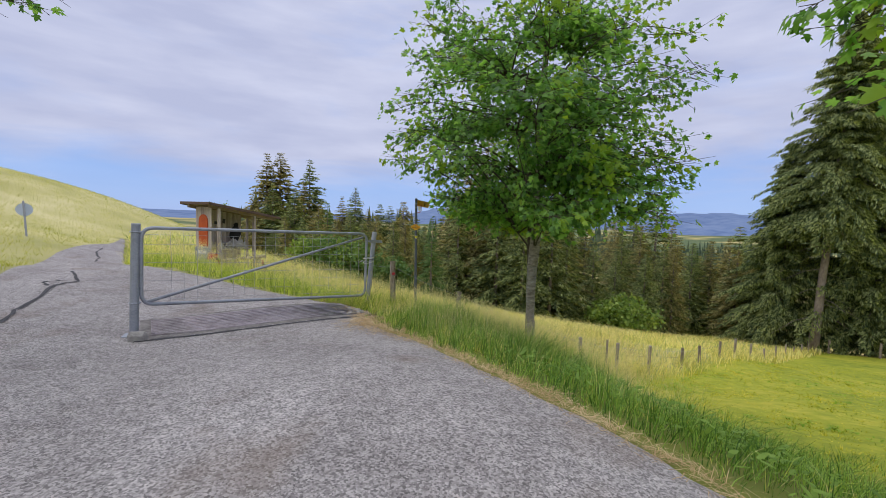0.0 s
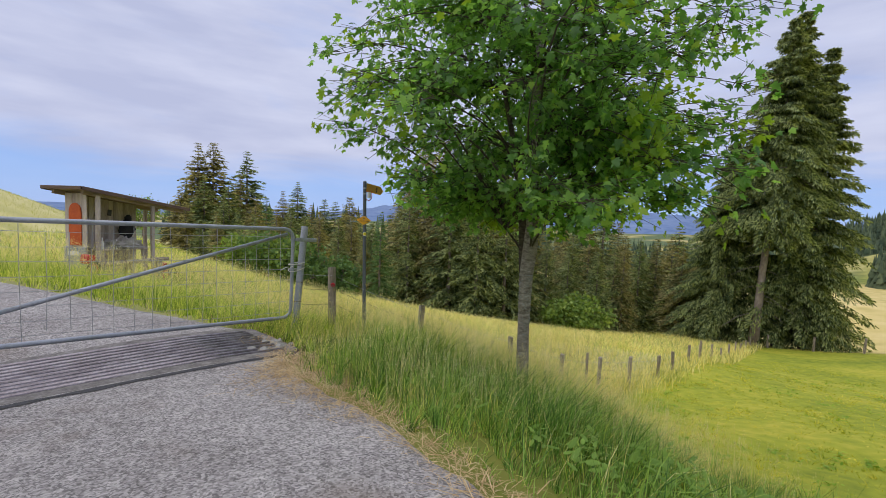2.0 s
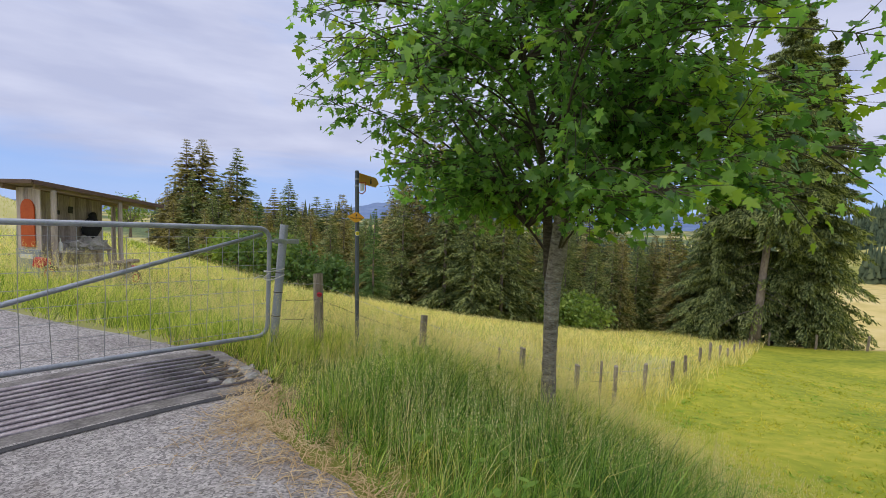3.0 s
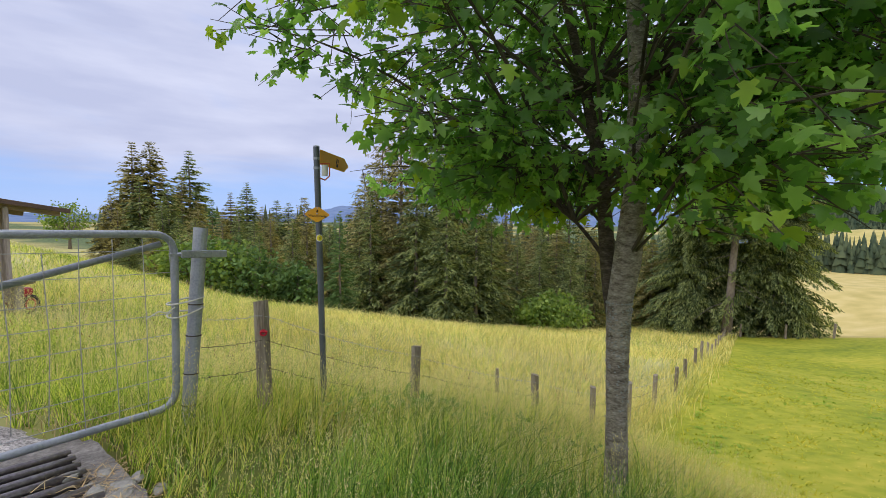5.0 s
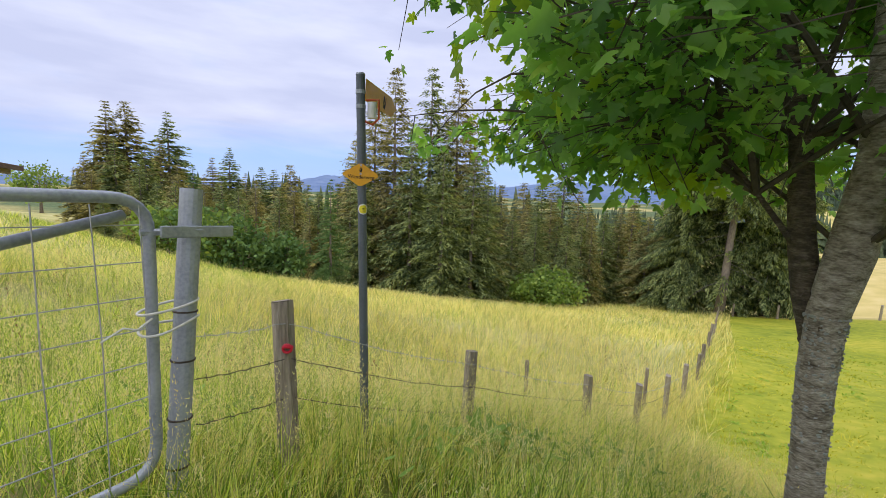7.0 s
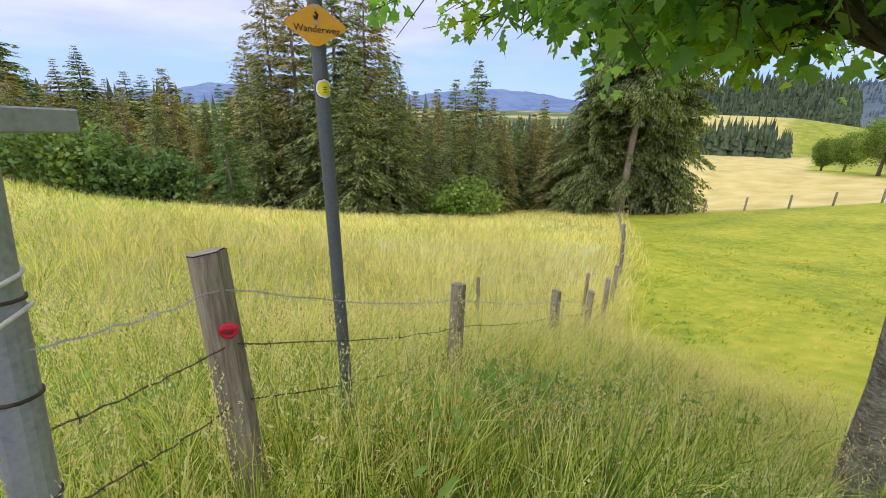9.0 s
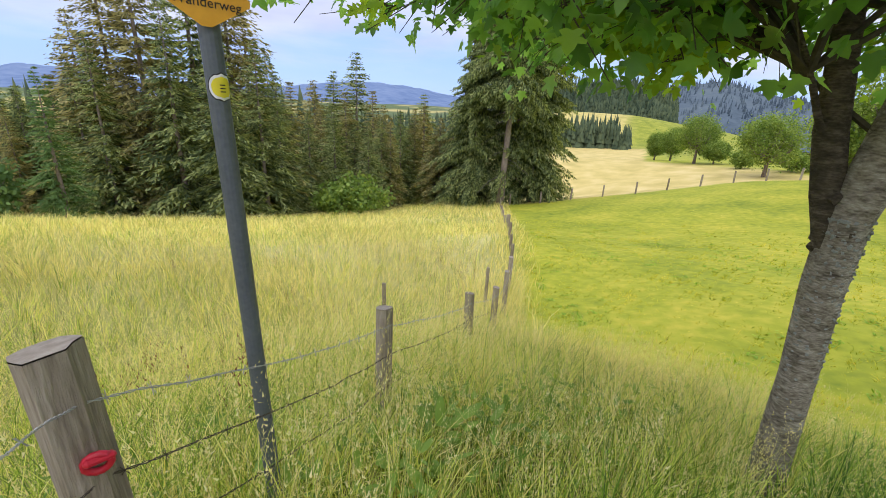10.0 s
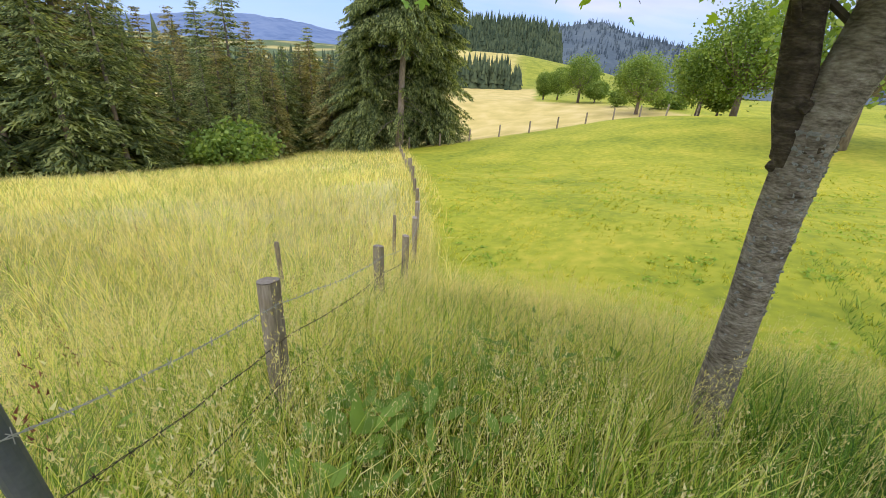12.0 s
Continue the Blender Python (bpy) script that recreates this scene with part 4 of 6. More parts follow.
def round_tree(x, y, h, reach, seed, label, mat=M_CROWN, trunk=0.22, leaf=0.42, clumps=60, each=26, name="field_tree"):
    rng = np.random.default_rng(seed)
    z = land1(x, y)
    tree = empty(name, Matrix.Translation((x, y, z)))
    bm = bmesh.new()
    tube(bm, [(0, 0, -0.3), (0.05, 0, h * 0.2), (0, 0.1, h * 0.5), (0.1, 0, h * 0.85)], [0.035 * h, 0.026 * h, 0.016 * h, 0.005 * h], 8)
    c = np.array([0, 0, h * (0.5 + trunk / 2)])
    R = np.array([reach, reach, h * (0.5 - trunk / 2)])
    spots = []
    for _ in range(clumps):
        u = rng.normal(0, 1, 3)
        u /= np.linalg.norm(u)
        p = c + u * R * rng.uniform(0.45, 0.98)
        if rng.uniform() < 0.35:
            tube(bm, [(0, 0, h * 0.3), tuple(p * 0.6 + np.array([0, 0, 0.05 * h])), tuple(p)], [0.012 * h, 0.008 * h, 0.002 * h], 4, caps=False)
        spots.append(p + rng.normal(0, 0.16, (each, 3)) * R)
    part("trunk", bm, M_SPRUCEBARK, tree, smooth=True)
    p = np.concatenate(spots)
    n = len(p)
    d = rng.normal(0, 1, (n, 3)) + np.array([0, 0, -0.4])
    small = ((0, 0), (0.35, 0.3), (0.3, 0.7), (0, 1), (-0.3, 0.7), (-0.35, 0.3))
    ob = new("crown", leaf_mesh("crown", p, d, rng.normal(0, 1, (n, 3)) + np.array([0, 0, 0.8]), rng.uniform(0.6, 1.3, n) * leaf, rng, np.zeros(n, int), [mat], small))
    ob.parent = tree
    return tagged(tree, label, "tree")


def polar(az, d, eye=(-0.13, 8.6)):
    return eye[0] + math.sin(radians(az)) * d, eye[1] + math.cos(radians(az)) * d


for az, d, h, r, k in ((71.2, 124, 6.6, 2.2, 1), (72.9, 118, 7.4, 2.9, 2), (75.4, 106, 9.9, 4.1, 3), (77.3, 103, 4.6, 2.4, 4), (82.2, 82, 9.5, 4.1, 5), (88.5, 58, 8.2, 3.7, 7), (90.4, 60, 4.4, 1.4, 8), (91.9, 55, 10.6, 4.9, 9)):
    x, y = polar(az, d)
    round_tree(x, y, h, r, 40 + k, "broad green tree standing in the far pasture", clumps=190, each=75, leaf=0.25, trunk=0.2)
for az, d, h, r, k in ((79.9, 94, 3.4, 1.9, 1), (84.4, 90, 3.6, 2.4, 2), (86.2, 92, 2.6, 1.8, 3)):
    x, y = polar(az, d)
    round_tree(x, y, h, r, 50 + k, "low leafy bush beside the far pasture's trees", clumps=60, each=40, leaf=0.30, trunk=0.05, name="bush")
x, y = polar(101.5, 33)
round_tree(x, y, 10, 5.5, 61, "large leafy tree on the near pasture's crest", trunk=0.25, clumps=120, each=30, leaf=0.34)
x, y = polar(-25.8, 108, (0, 5.7))
round_tree(x, y, 9, 4.2, 62, "lone round tree behind the meadow", clumps=60)
for i, (az, d, h, r) in enumerate(((-13.5, 36, 4.6, 2.2), (-11, 35, 4.2, 2.0), (-8.6, 34, 4.4, 2.2), (-6.2, 35, 3.6, 1.9), (-3.6, 34, 3.8, 1.7), (31.5, 37, 3.4, 2.4), (29.0, 37, 2.8, 2.0), (-16, 38, 4.0, 2.4))):
    x, y = polar(az, d, (0, 6.2))
    round_tree(x, y, h, r, 70 + i, "fresh green leafy shrub before the wood", mat=M_CROWN if i in (1, 5, 6, 7) else M_NEEDLEFRESH, trunk=0.05, leaf=0.30, clumps=60, each=26, name="shrub")


# ---- gate, posts and cattle grid ----
GATE_DIR = Vector((0.6945, 0.7195, 0))
LPOST = Vector((-3.9, 6.0, 0.0))


def gate_at(u, z, off=0.0):
    """A point in the gate's own plane: u metres from the hinge post, z up, off towards the road."""
    return LPOST + GATE_DIR * u + Vector((GATE_DIR.y, -GATE_DIR.x, 0)) * off + Vector((0, 0, z))


def build_hinge_post():
    post = empty("gate_post", Matrix.Translation(LPOST))
    o = LPOST
    bm = bmesh.new()
    tube(bm, [Vector((0, 0, -0.05)), Vector((0, 0.03, 0.75)), Vector((0, 0.07, 1.50))], 0.056, 16)
    part("tube", bm, M_STEEL, post, smooth=False)
    bm = bmesh.new()
    tube(bm, [(0, 0.07, 1.49), (0, 0.07, 1.515)], [0.060, 0.052], 16)
    part("cap", bm, M_STEEL, post)
    bm = bmesh.new()
    box(bm, (0.26, 0.20, 0.02), pose(0, 0, land1(o.x, o.y) + 0.02, 0, 0, 20), 0.006)
    part("base_plate", bm, M_STEEL, post)
    for z in (0.42, 1.40):
        bm = bmesh.new()
        tube(bm, ring((0, 0.01 + 0.04 * z, z), 0.064, (0, 0, 1), 14), 0.012, 6, caps=False)
        part("hinge", bm, M_STEEL, post)
    tagged(post, "thick galvanised steel tube gate post on a base plate", "gate post", group="gate posts")
    stone = empty("stone_block", Matrix.Translation((-3.72, 5.78, land1(-3.72, 5.78))))
    bm = bmesh.new()
    box(bm, (0.22, 0.16, 0.14), pose(0, 0, 0.05, 3, 4, 25), 0.03)
    for v in bm.verts:
        v.co += Vector((noise.noise(v.co * 9), noise.noise(v.co * 9 + Vector((3, 0, 0))), 0)) * 0.03
    part("block", bm, M_ROCK, stone)
    tagged(stone, "small rough grey stone at the gate post's foot", "stone")


def build_latch_post():
    top, foot = Vector((-0.962, 9.044, 1.414)), Vector((-1.075, 8.935, land1(-1.075, 8.935) - 0.1))
    post = empty("gate_post", Matrix.Translation(foot))
    bm = bmesh.new()
    tube(bm, [Vector((0, 0, 0)), (top - foot) * 0.5, top - foot], 0.050, 16)
    part("tube", bm, M_STEEL, post)
    axis = (top - foot).normalized()
    for z in (0.09, 0.33, 0.62, 0.86):
        bm = bmesh.new()
        tube(bm, ring(axis * (z + 0.25), 0.0515, axis, 16), 0.005, 5, caps=False)
        part("wire_tie", bm, M_RUST, post, "dark wire tied round the post")
    c = gate_at(4.22, 1.22) - foot
    bm = bmesh.new()
    tube(bm, ring(c, 0.058, axis, 16), 0.016, 6, caps=False)
    part("collar", bm, M_STEEL, post)
    bm = bmesh.new()
    turn = math.degrees(math.atan2(GATE_DIR.y, GATE_DIR.x))
    box(bm, (0.36, 0.012, 0.055), Matrix.Translation(gate_at(4.22, 1.215, 0.062) - foot) @ pose(0, 0, 0, 0, 3, turn), 0.004)
    part("latch_bar", bm, M_STEEL, post, "flat galvanised latch bar")
    tagged(post, "leaning galvanised gate post tied with wire and rope", "gate post", group="gate posts")
    rope = empty("rope", Matrix.Translation(gate_at(4.15, 0.85)))
    for k, (z, w) in enumerate(((0.87, 0.0), (0.78, 0.012))):
        bm = bmesh.new()
        pts = []
        for i in range(25):
            a = 2 * math.pi * i / 24
            pts.append(gate_at(4.10 + 0.135 * math.cos(a), z + w * math.sin(2 * a) + 0.012 * math.cos(a), 0.066 * math.sin(a)) - rope.location)
        tube(bm, pts, 0.006, 6, caps=False)
        part("loop", bm, M_ROPE, rope, smooth=True)
    bm = bmesh.new()
    tube(bm, [gate_at(4.0, 0.84, 0.04) - rope.location, gate_at(3.93, 0.81, 0.055) - rope.location, gate_at(3.88, 0.83, 0.05) - rope.location, gate_at(3.80, 0.79, 0.04) - rope.location], 0.005, 5)
    part("loose_end", bm, M_ROPE, rope)
    tagged(rope, "pale rope loops holding the gate to its post", "rope")


def arc_corner(a, b, c, r, n=6):
    """The corner at b between a and c, rounded."""
    a, b, c = Vector(a), Vector(b), Vector(c)
    p, q = b + (a - b).normalized() * r, b + (c - b).normalized() * r
    return [p.lerp(b, t).lerp(b.lerp(q, t), t) for t in [i / n for i in range(n + 1)]]


def build_gate():
    gate = empty("farm_gate", Matrix.Translation(LPOST))
    P = lambda u, z, off=0.0: gate_at(u, z, off) - LPOST
    tl, tr, br, bl = P(0.10, 1.46), P(4.03, 1.37), P(4.01, 0.085), P(0.09, 0.39)
    bm = bmesh.new()
    loop = []
    for a, b, c in ((bl, tl, tr), (tl, tr, br), (tr, br, bl), (br, bl, tl)):
        loop += arc_corner(a, b, c, 0.16)
    loop.append(loop[0])
    tube(bm, loop, 0.025, 10, caps=False)
    part("frame", bm, M_STEEL, gate, smooth=True)
    bm = bmesh.new()
    tube(bm, [P(0.12, 0.41), P(3.93, 1.30)], 0.022, 10)
    part("brace", bm, M_STEEL, gate, smooth=True)
    zb = lambda u: 0.39 + (0.085 - 0.39) * (u - 0.09) / 3.92
    zt = lambda u: 1.46 + (1.37 - 1.46) * (u - 0.10) / 3.93
    rr = random.Random(2)
    for k in range(8):
        f = (k + 0.55) / 8.3
        bm = bmesh.new()
        pts = []
        for i in range(9):
            u = 0.12 + 3.87 * i / 8
            pts.append(P(u, zb(u) + (zt(u) - zb(u)) * f + rr.uniform(-0.006, 0.006), 0.02 + rr.uniform(-0.008, 0.008)))
        tube(bm, pts, 0.0028, 4)
        part("mesh_wire", bm, M_WIRE, gate)
    for k in range(21):
        u = 3.98 - 0.177 * k
        lift = rr.choice((0.0, 0.0, 0.08))
        bm = bmesh.new()
        tube(bm, [P(u + rr.uniform(-0.01, 0.01), zb(u) + 0.03 + lift, 0.023), P(u + rr.uniform(-0.02, 0.02), (zb(u) + zt(u)) / 2, 0.03), P(u, zt(u) - 0.03 - lift, 0.023)], 0.0028, 4)
        part("mesh_wire", bm, M_WIRE, gate)
    bm = bmesh.new()
    tube(bm, [P(3.99, 1.22, 0.0), P(4.10, 1.22, 0.03)], 0.016, 6)
    part("latch_lug", bm, M_STEEL, gate)
    tagged(gate, "closed galvanised tubular farm gate with wire mesh and diagonal brace", "gate")


GRID = (Vector((-3.66, 5.98, 0)), Vector((-0.98, 7.72, 0)), Vector((-1.72, 8.72, 0)), Vector((-4.16, 6.80, 0)))


def build_cattle_grid():
    nl, nr, fr, fl = GRID
    c = (nl + nr + fr + fl) / 4
    c.z = -0.07
    grid = empty("cattle_grid", Matrix.Translation(c))
    at = lambda s, t, z: nl.lerp(nr, s).lerp(fl.lerp(fr, s), t) - Vector((c.x, c.y, 0)) + Vector((0, 0, z - c.z))
    zs = lambda s, t: land1(*(nl.lerp(nr, s).lerp(fl.lerp(fr, s), t)).xy) + 0.005
    # the pit's near-black colour stands in for shade in the gaps
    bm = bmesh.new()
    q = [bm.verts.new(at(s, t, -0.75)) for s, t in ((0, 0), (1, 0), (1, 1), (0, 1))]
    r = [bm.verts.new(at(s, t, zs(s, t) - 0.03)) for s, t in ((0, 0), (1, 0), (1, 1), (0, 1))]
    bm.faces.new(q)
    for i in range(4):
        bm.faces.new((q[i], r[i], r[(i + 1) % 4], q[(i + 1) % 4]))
    part("pit", bm, M_TAR, grid, "pit below the bars, its shade painted near black")
    for k in range(10):
        t = (k + 0.5) / 10
        bm = bmesh.new()
        pts = [at(s, t, zs(s, t) + 0.005) for s in (0.0, 0.25, 0.5, 0.75, 1.0)]
        tube(bm, pts, 0.028, 10)
        part("bar", bm, M_RAIL, grid, smooth=True)
    for s in (0.02, 0.33, 0.66, 0.98):
        bm = bmesh.new()
        tube(bm, [at(s, 0, zs(s, 0) - 0.06), at(s, 1, zs(s, 1) - 0.06)], 0.035, 4)
        part("cross_beam", bm, M_RAIL, grid)

    def kerb(s0, t0, s1, t1, width, mat, name, h=0.012):
        bm = bmesh.new()
        n = 12
        rows = []
        for i in range(n + 1):
            s, t = s0 + (s1 - s0) * i / n, t0 + (t1 - t0) * i / n
            p = at(s, t, zs(s, t) + h)
            d = (at(s1, t1, 0) - at(s0, t0, 0)).normalized()
            o = Vector((d.y, -d.x, 0))
            w = width * (1 + 0.25 * noise.noise((i * 0.8, s0, t0)))
            rows.append([bm.verts.new(p - o * 0.02 - Vector((0, 0, 0.10))), bm.verts.new(p - o * 0.02), bm.verts.new(p + o * w), bm.verts.new(p + o * (w + 0.02) - Vector((0, 0, 0.10)))])
        for a, b in zip(rows, rows[1:]):
            for k in range(3):
                bm.faces.new((a[k], a[k + 1], b[k + 1], b[k]))
        part(name, bm, mat, grid)
    kerb(-0.03, 0, 1.03, 0, 0.13, M_EDGE, "concrete_edge")
    kerb(1, -0.03, 1, 1.05, 0.15, M_EDGE, "concrete_edge")
    kerb(1.03, 1, -0.03, 1, 0.16, M_EDGE, "concrete_edge")
    kerb(0, 1.03, 0, -0.03, 0.14, M_EDGE, "concrete_edge")
    tagged(grid, "steel bar cattle grid over a dark pit, set in concrete", "cattle grid")
    # bitumen seam along the near edge
    bm = bmesh.new()
    rows = []
    for i in range(25):
        s = -0.06 + 1.10 * i / 24
        p = nl.lerp(nr, s)
        o = Vector((nr.y - nl.y, -(nr.x - nl.x), 0)).normalized()
        w0, w1 = 0.17 + 0.03 * noise.noise((i * 0.6, 0, 0)), 0.25 + 0.05 * noise.noise((i * 0.5, 4, 0))
        rows.append([bm.verts.new((q.x, q.y, land1(q.x, q.y) + 0.018)) for q in (p + o * w0, p + o * w1)])
    for a, b in zip(rows, rows[1:]):
        bm.faces.new((a[0], a[1], b[1], b[0]))
    tagged(mesh_object("tar_seam", bm, M_TAR), "black bitumen seam across the asphalt before the grid", "road seam", kind="structure")


def build_rubble():
    """Broken bits of concrete where the grid's bed ends in the grass."""
    rr = random.Random(19)
    for i in range(16):
        x, y = -1.05 + rr.gauss(0, 0.16) - 0.35 * rr.random(), 8.10 + rr.gauss(0, 0.22)
        r = rr.uniform(0.025, 0.075)
        bm = bmesh.new()
        bmesh.ops.create_icosphere(bm, subdivisions=2, radius=1, matrix=Matrix.Rotation(rr.uniform(0, 6), 4, "Z") @ Matrix.Diagonal((r * 1.4, r, r * 0.6, 1)))
        for v in bm.verts:
            v.co *= 1 + 0.35 * noise.noise(v.co * 22 + Vector((i, 0, 0)))
        ob = mesh_object("stone", bm, M_ROCK)
        ob.location = (x, y, land1(x, y) + 0.2 * r)
        tagged(ob, "pale broken concrete lump beside the cattle grid", "stone", group="rubble by the grid")


build_rubble()
build_hinge_post()
build_latch_post()
build_gate()
build_cattle_grid()


def build_cracks():
    """Dark sealed cracks in the lane."""
    for line in (((-5.65, 6.0), (-6.0, 6.6), (-6.17, 7.1), (-6.66, 8.1), (-6.55, 8.5), (-7.0, 9.0), (-7.28, 9.3)), ((-6.7, 8.0), (-6.95, 8.2), (-6.75, 8.5)), ((-10.4, 14.2), (-11.0, 15.2), (-11.85, 16.2), (-12.9, 18.0))):
        bm = bmesh.new()
        rows = []
        a = np.array(line)
        for i in range(4 * (len(a) - 1) + 1):
            t = i / 4
            x, y = np.interp(t, range(len(a)), a[:, 0]), np.interp(t, range(len(a)), a[:, 1])
            x += 0.06 * noise.noise((i * 0.9, x, 0))
            w = 0.03 + 0.03 * noise.noise((i * 1.3, 2, 0))
            rows.append([bm.verts.new((x + q, y + 0.3 * q, land1(x, y) + 0.020)) for q in (-w, w)])
        for p, q in zip(rows, rows[1:]):
            bm.faces.new((p[0], p[1], q[1], q[0]))
        tagged(mesh_object("sealed_crack", bm, M_TAR), "dark sealed crack in the asphalt lane", "road crack", kind="structure")


build_cracks()


# ---- wire fence ----
def fence_post(x, y, top, radius, seed, label, foot=None):
    rr = random.Random(seed)
    z = (land1(x, y) if foot is None else foot) - 0.15
    post = empty("fence_post", Matrix.Translation((x, y, z)))
    h = top - z
    bm = bmesh.new()
    lean = (rr.uniform(-0.04, 0.04), rr.uniform(-0.03, 0.03))
    seg = 12
    shape = [radius * (1 + rr.uniform(-0.13, 0.13)) for _ in range(seg)]
    rings = []
    for i in range(7):
        f = i / 6
        tip = rr.uniform(0.0, 0.02) if i == 6 else 0
        rings.append([bm.verts.new((lean[0] * (f - 1) * h + math.cos(6.283 * k / seg) * shape[k] * (1.02 - 0.05 * f), lean[1] * (f - 1) * h + math.sin(6.283 * k / seg) * shape[k] * (1.02 - 0.05 * f), h * f + (0.35 * math.cos(6.283 * k / seg + seed) * radius * 0.6 if i == 6 else 0))) for k in range(seg)])
    for a, b in zip(rings, rings[1:]):
        for k in range(seg):
            bm.faces.new((a[k], a[(k + 1) % seg], b[(k + 1) % seg], b[k]))
    part("stake", bm, M_POST, post)
    bm = bmesh.new()
    ctr = bm.verts.new((0, 0, h + 0.006))
    rim = [bm.verts.new((math.cos(6.283 * k / seg) * shape[k] * 0.97, math.sin(6.283 * k / seg) * shape[k] * 0.97, h + 0.35 * math.cos(6.283 * k / seg + seed) * radius * 0.6 + 0.004)) for k in range(seg)]
    for k in range(seg):
        bm.faces.new((rim[k], rim[(k + 1) % seg], ctr))
    part("cut_top", bm, M_ENDGRAIN, post, "pale sawn end grain")
    return tagged(post, label, "fence post", group="posts of the wire fence")


def build_fence():
    tops = [0.775, -0.007, -0.936, -1.62, -2.04, -2.42, -2.89, -3.10, -3.31, -3.56]
    pts = []
    for i, (x, y) in enumerate(FENCE):
        top = tops[i] if i < 10 else land1(x, y) + 0.80 + 0.10 * math.sin(i * 2.1)
        fence_post(x, y, top, 0.064 if i == 0 else 0.062 - 0.002 * min(i, 4), i + 1, "weathered round wooden post with a red insulator, in tall grass" if i == 0 else "weathered round wooden fence post in tall grass")
        pts.append((x, y, top))
    red = empty("insulator", Matrix.Translation((-0.552, 9.245, 0.512)))
    bm = bmesh.new()
    tube(bm, ring((0, 0, 0), 0.024, (0.15, 1, 0.1), 12), 0.009, 6, caps=False)
    part("ring", bm, M_RED, red, smooth=True)
    bm = bmesh.new()
    tube(bm, [(0, 0.02, 0), (-0.01, 0.05, 0)], 0.008, 6)
    part("screw", bm, M_RED, red)
    bm = bmesh.new()
    box(bm, (0.06, 0.02, 0.018), pose(0.005, -0.006, 0.012, 0, 8, 10), 0.006)
    part("clip", bm, M_RED, red)
    tagged(red, "bright red plastic fence insulator screwed to a post", "insulator")
    start = (-1.0, 9.0, 0.83)
    line = [start] + pts
    for k, drop in enumerate((0.115, 0.33, 0.57)):
        wire = empty("barbed_wire", Matrix.Translation((line[0][0], line[0][1], line[0][2] - drop)))
        o = wire.location.copy()
        rr = random.Random(50 + k)
        for i, (a, b) in enumerate(zip(line, line[1:])):
            bm = bmesh.new()
            n = 14 if i < 4 else 6
            A, B = Vector(a) - Vector((0, 0, drop)), Vector(b) - Vector((0, 0, drop))
            side = Vector((B.y - A.y, A.x - B.x, 0)).normalized() * 0.062
            base = [A.lerp(B, j / n) + side + Vector((0, 0, -(0.015 if i == 0 else 0.04) * math.sin(math.pi * j / n) + rr.uniform(-0.006, 0.006))) - o for j in range(n + 1)]
            if i < 4:
                m = 10 * n
                for ph in (0, math.pi):
                    strand = []
                    for j in range(m + 1):
                        q = j / m * n
                        p = base[min(int(q), n - 1)].lerp(base[min(int(q) + 1, n)], q - min(int(q), n - 1))
                        strand.append(p + Vector((0, 0.0024 * math.cos(j * 1.3 + ph), 0.0024 * math.sin(j * 1.3 + ph))))
                    tube(bm, strand, 0.0014, 4)
                ln = (B - A).length
                for j in range(int(ln / 0.115)):
                    p = A.lerp(B, (j + 0.5) * 0.115 / ln) + side - o + Vector((0, 0, -(0.015 if i == 0 else 0.04) * math.sin(math.pi * (j + 0.5) * 0.115 / ln)))
                    for s in (1, -1):
                        d = Vector((rr.uniform(-0.6, 0.6), rr.uniform(-0.6, 0.6), s)).normalized() * 0.018
                        tube(bm, [p - d, p + d], [0.0012, 0.0012], 3)
            else:
                tube(bm, base, 0.0035, 4)
            part("span", bm, M_RUST if k else M_WIRE, wire)
        tagged(wire, "barbed wire strand strung along the fence posts", "barbed wire", group="fence wires")


build_fence()


def build_old_posts():
    """Short stakes of an older fence out in the meadow and along the pasture's far side."""
    for i, (x, y) in enumerate(((3.4, 13.4), (6.27, 13.48))):
        fence_post(x, y, land1(x, y) + (0.95, 1.05)[i], 0.035, 40 + i, "thin grey stake standing in the hay meadow")
    a = np.array(FAR_FENCE)
    seg = np.concatenate([[0], np.cumsum(np.hypot(*(a[1:] - a[:-1]).T))])
    n = int(seg[-1] / 3.0)
    for i in range(n):
        s = i * 3.0
        x, y = np.interp(s, seg, a[:, 0]), np.interp(s, seg, a[:, 1])
        fence_post(x, y, land1(x, y) + 1.15, 0.085, 60 + i, "distant grey post of the pasture's far fence")


build_old_posts()


# ---- waymark pole ----
def lettering(text, size, m, parent, mat, name="lettering"):
    cu = bpy.data.curves.new(name, "FONT")
    cu.body, cu.size, cu.align_x, cu.align_y, cu.extrude = text, size, "CENTER", "CENTER", 0.0005
    tmp = bpy.data.objects.new(name, cu)
    me = bpy.data.meshes.new_from_object(tmp)
    bpy.data.objects.remove(tmp)
    me.materials.clear()
    me.materials.append(mat)
    ob = new(name, me)
    ob.parent = parent
    ob.matrix_local = m
    return ob


def plate(outline, thick):
    """A flat plate in the xz plane, thick along y."""
    bm = bmesh.new()
    f = [bm.verts.new((x, -thick / 2, z)) for x, z in outline]
    b = [bm.verts.new((x, thick / 2, z)) for x, z in outline]
    bm.faces.new(f)
    bm.faces.new(list(reversed(b)))
    for i in range(len(f)):
        j = (i + 1) % len(f)
        bm.faces.new((f[j], f[i], b[i], b[j]))
    return bm


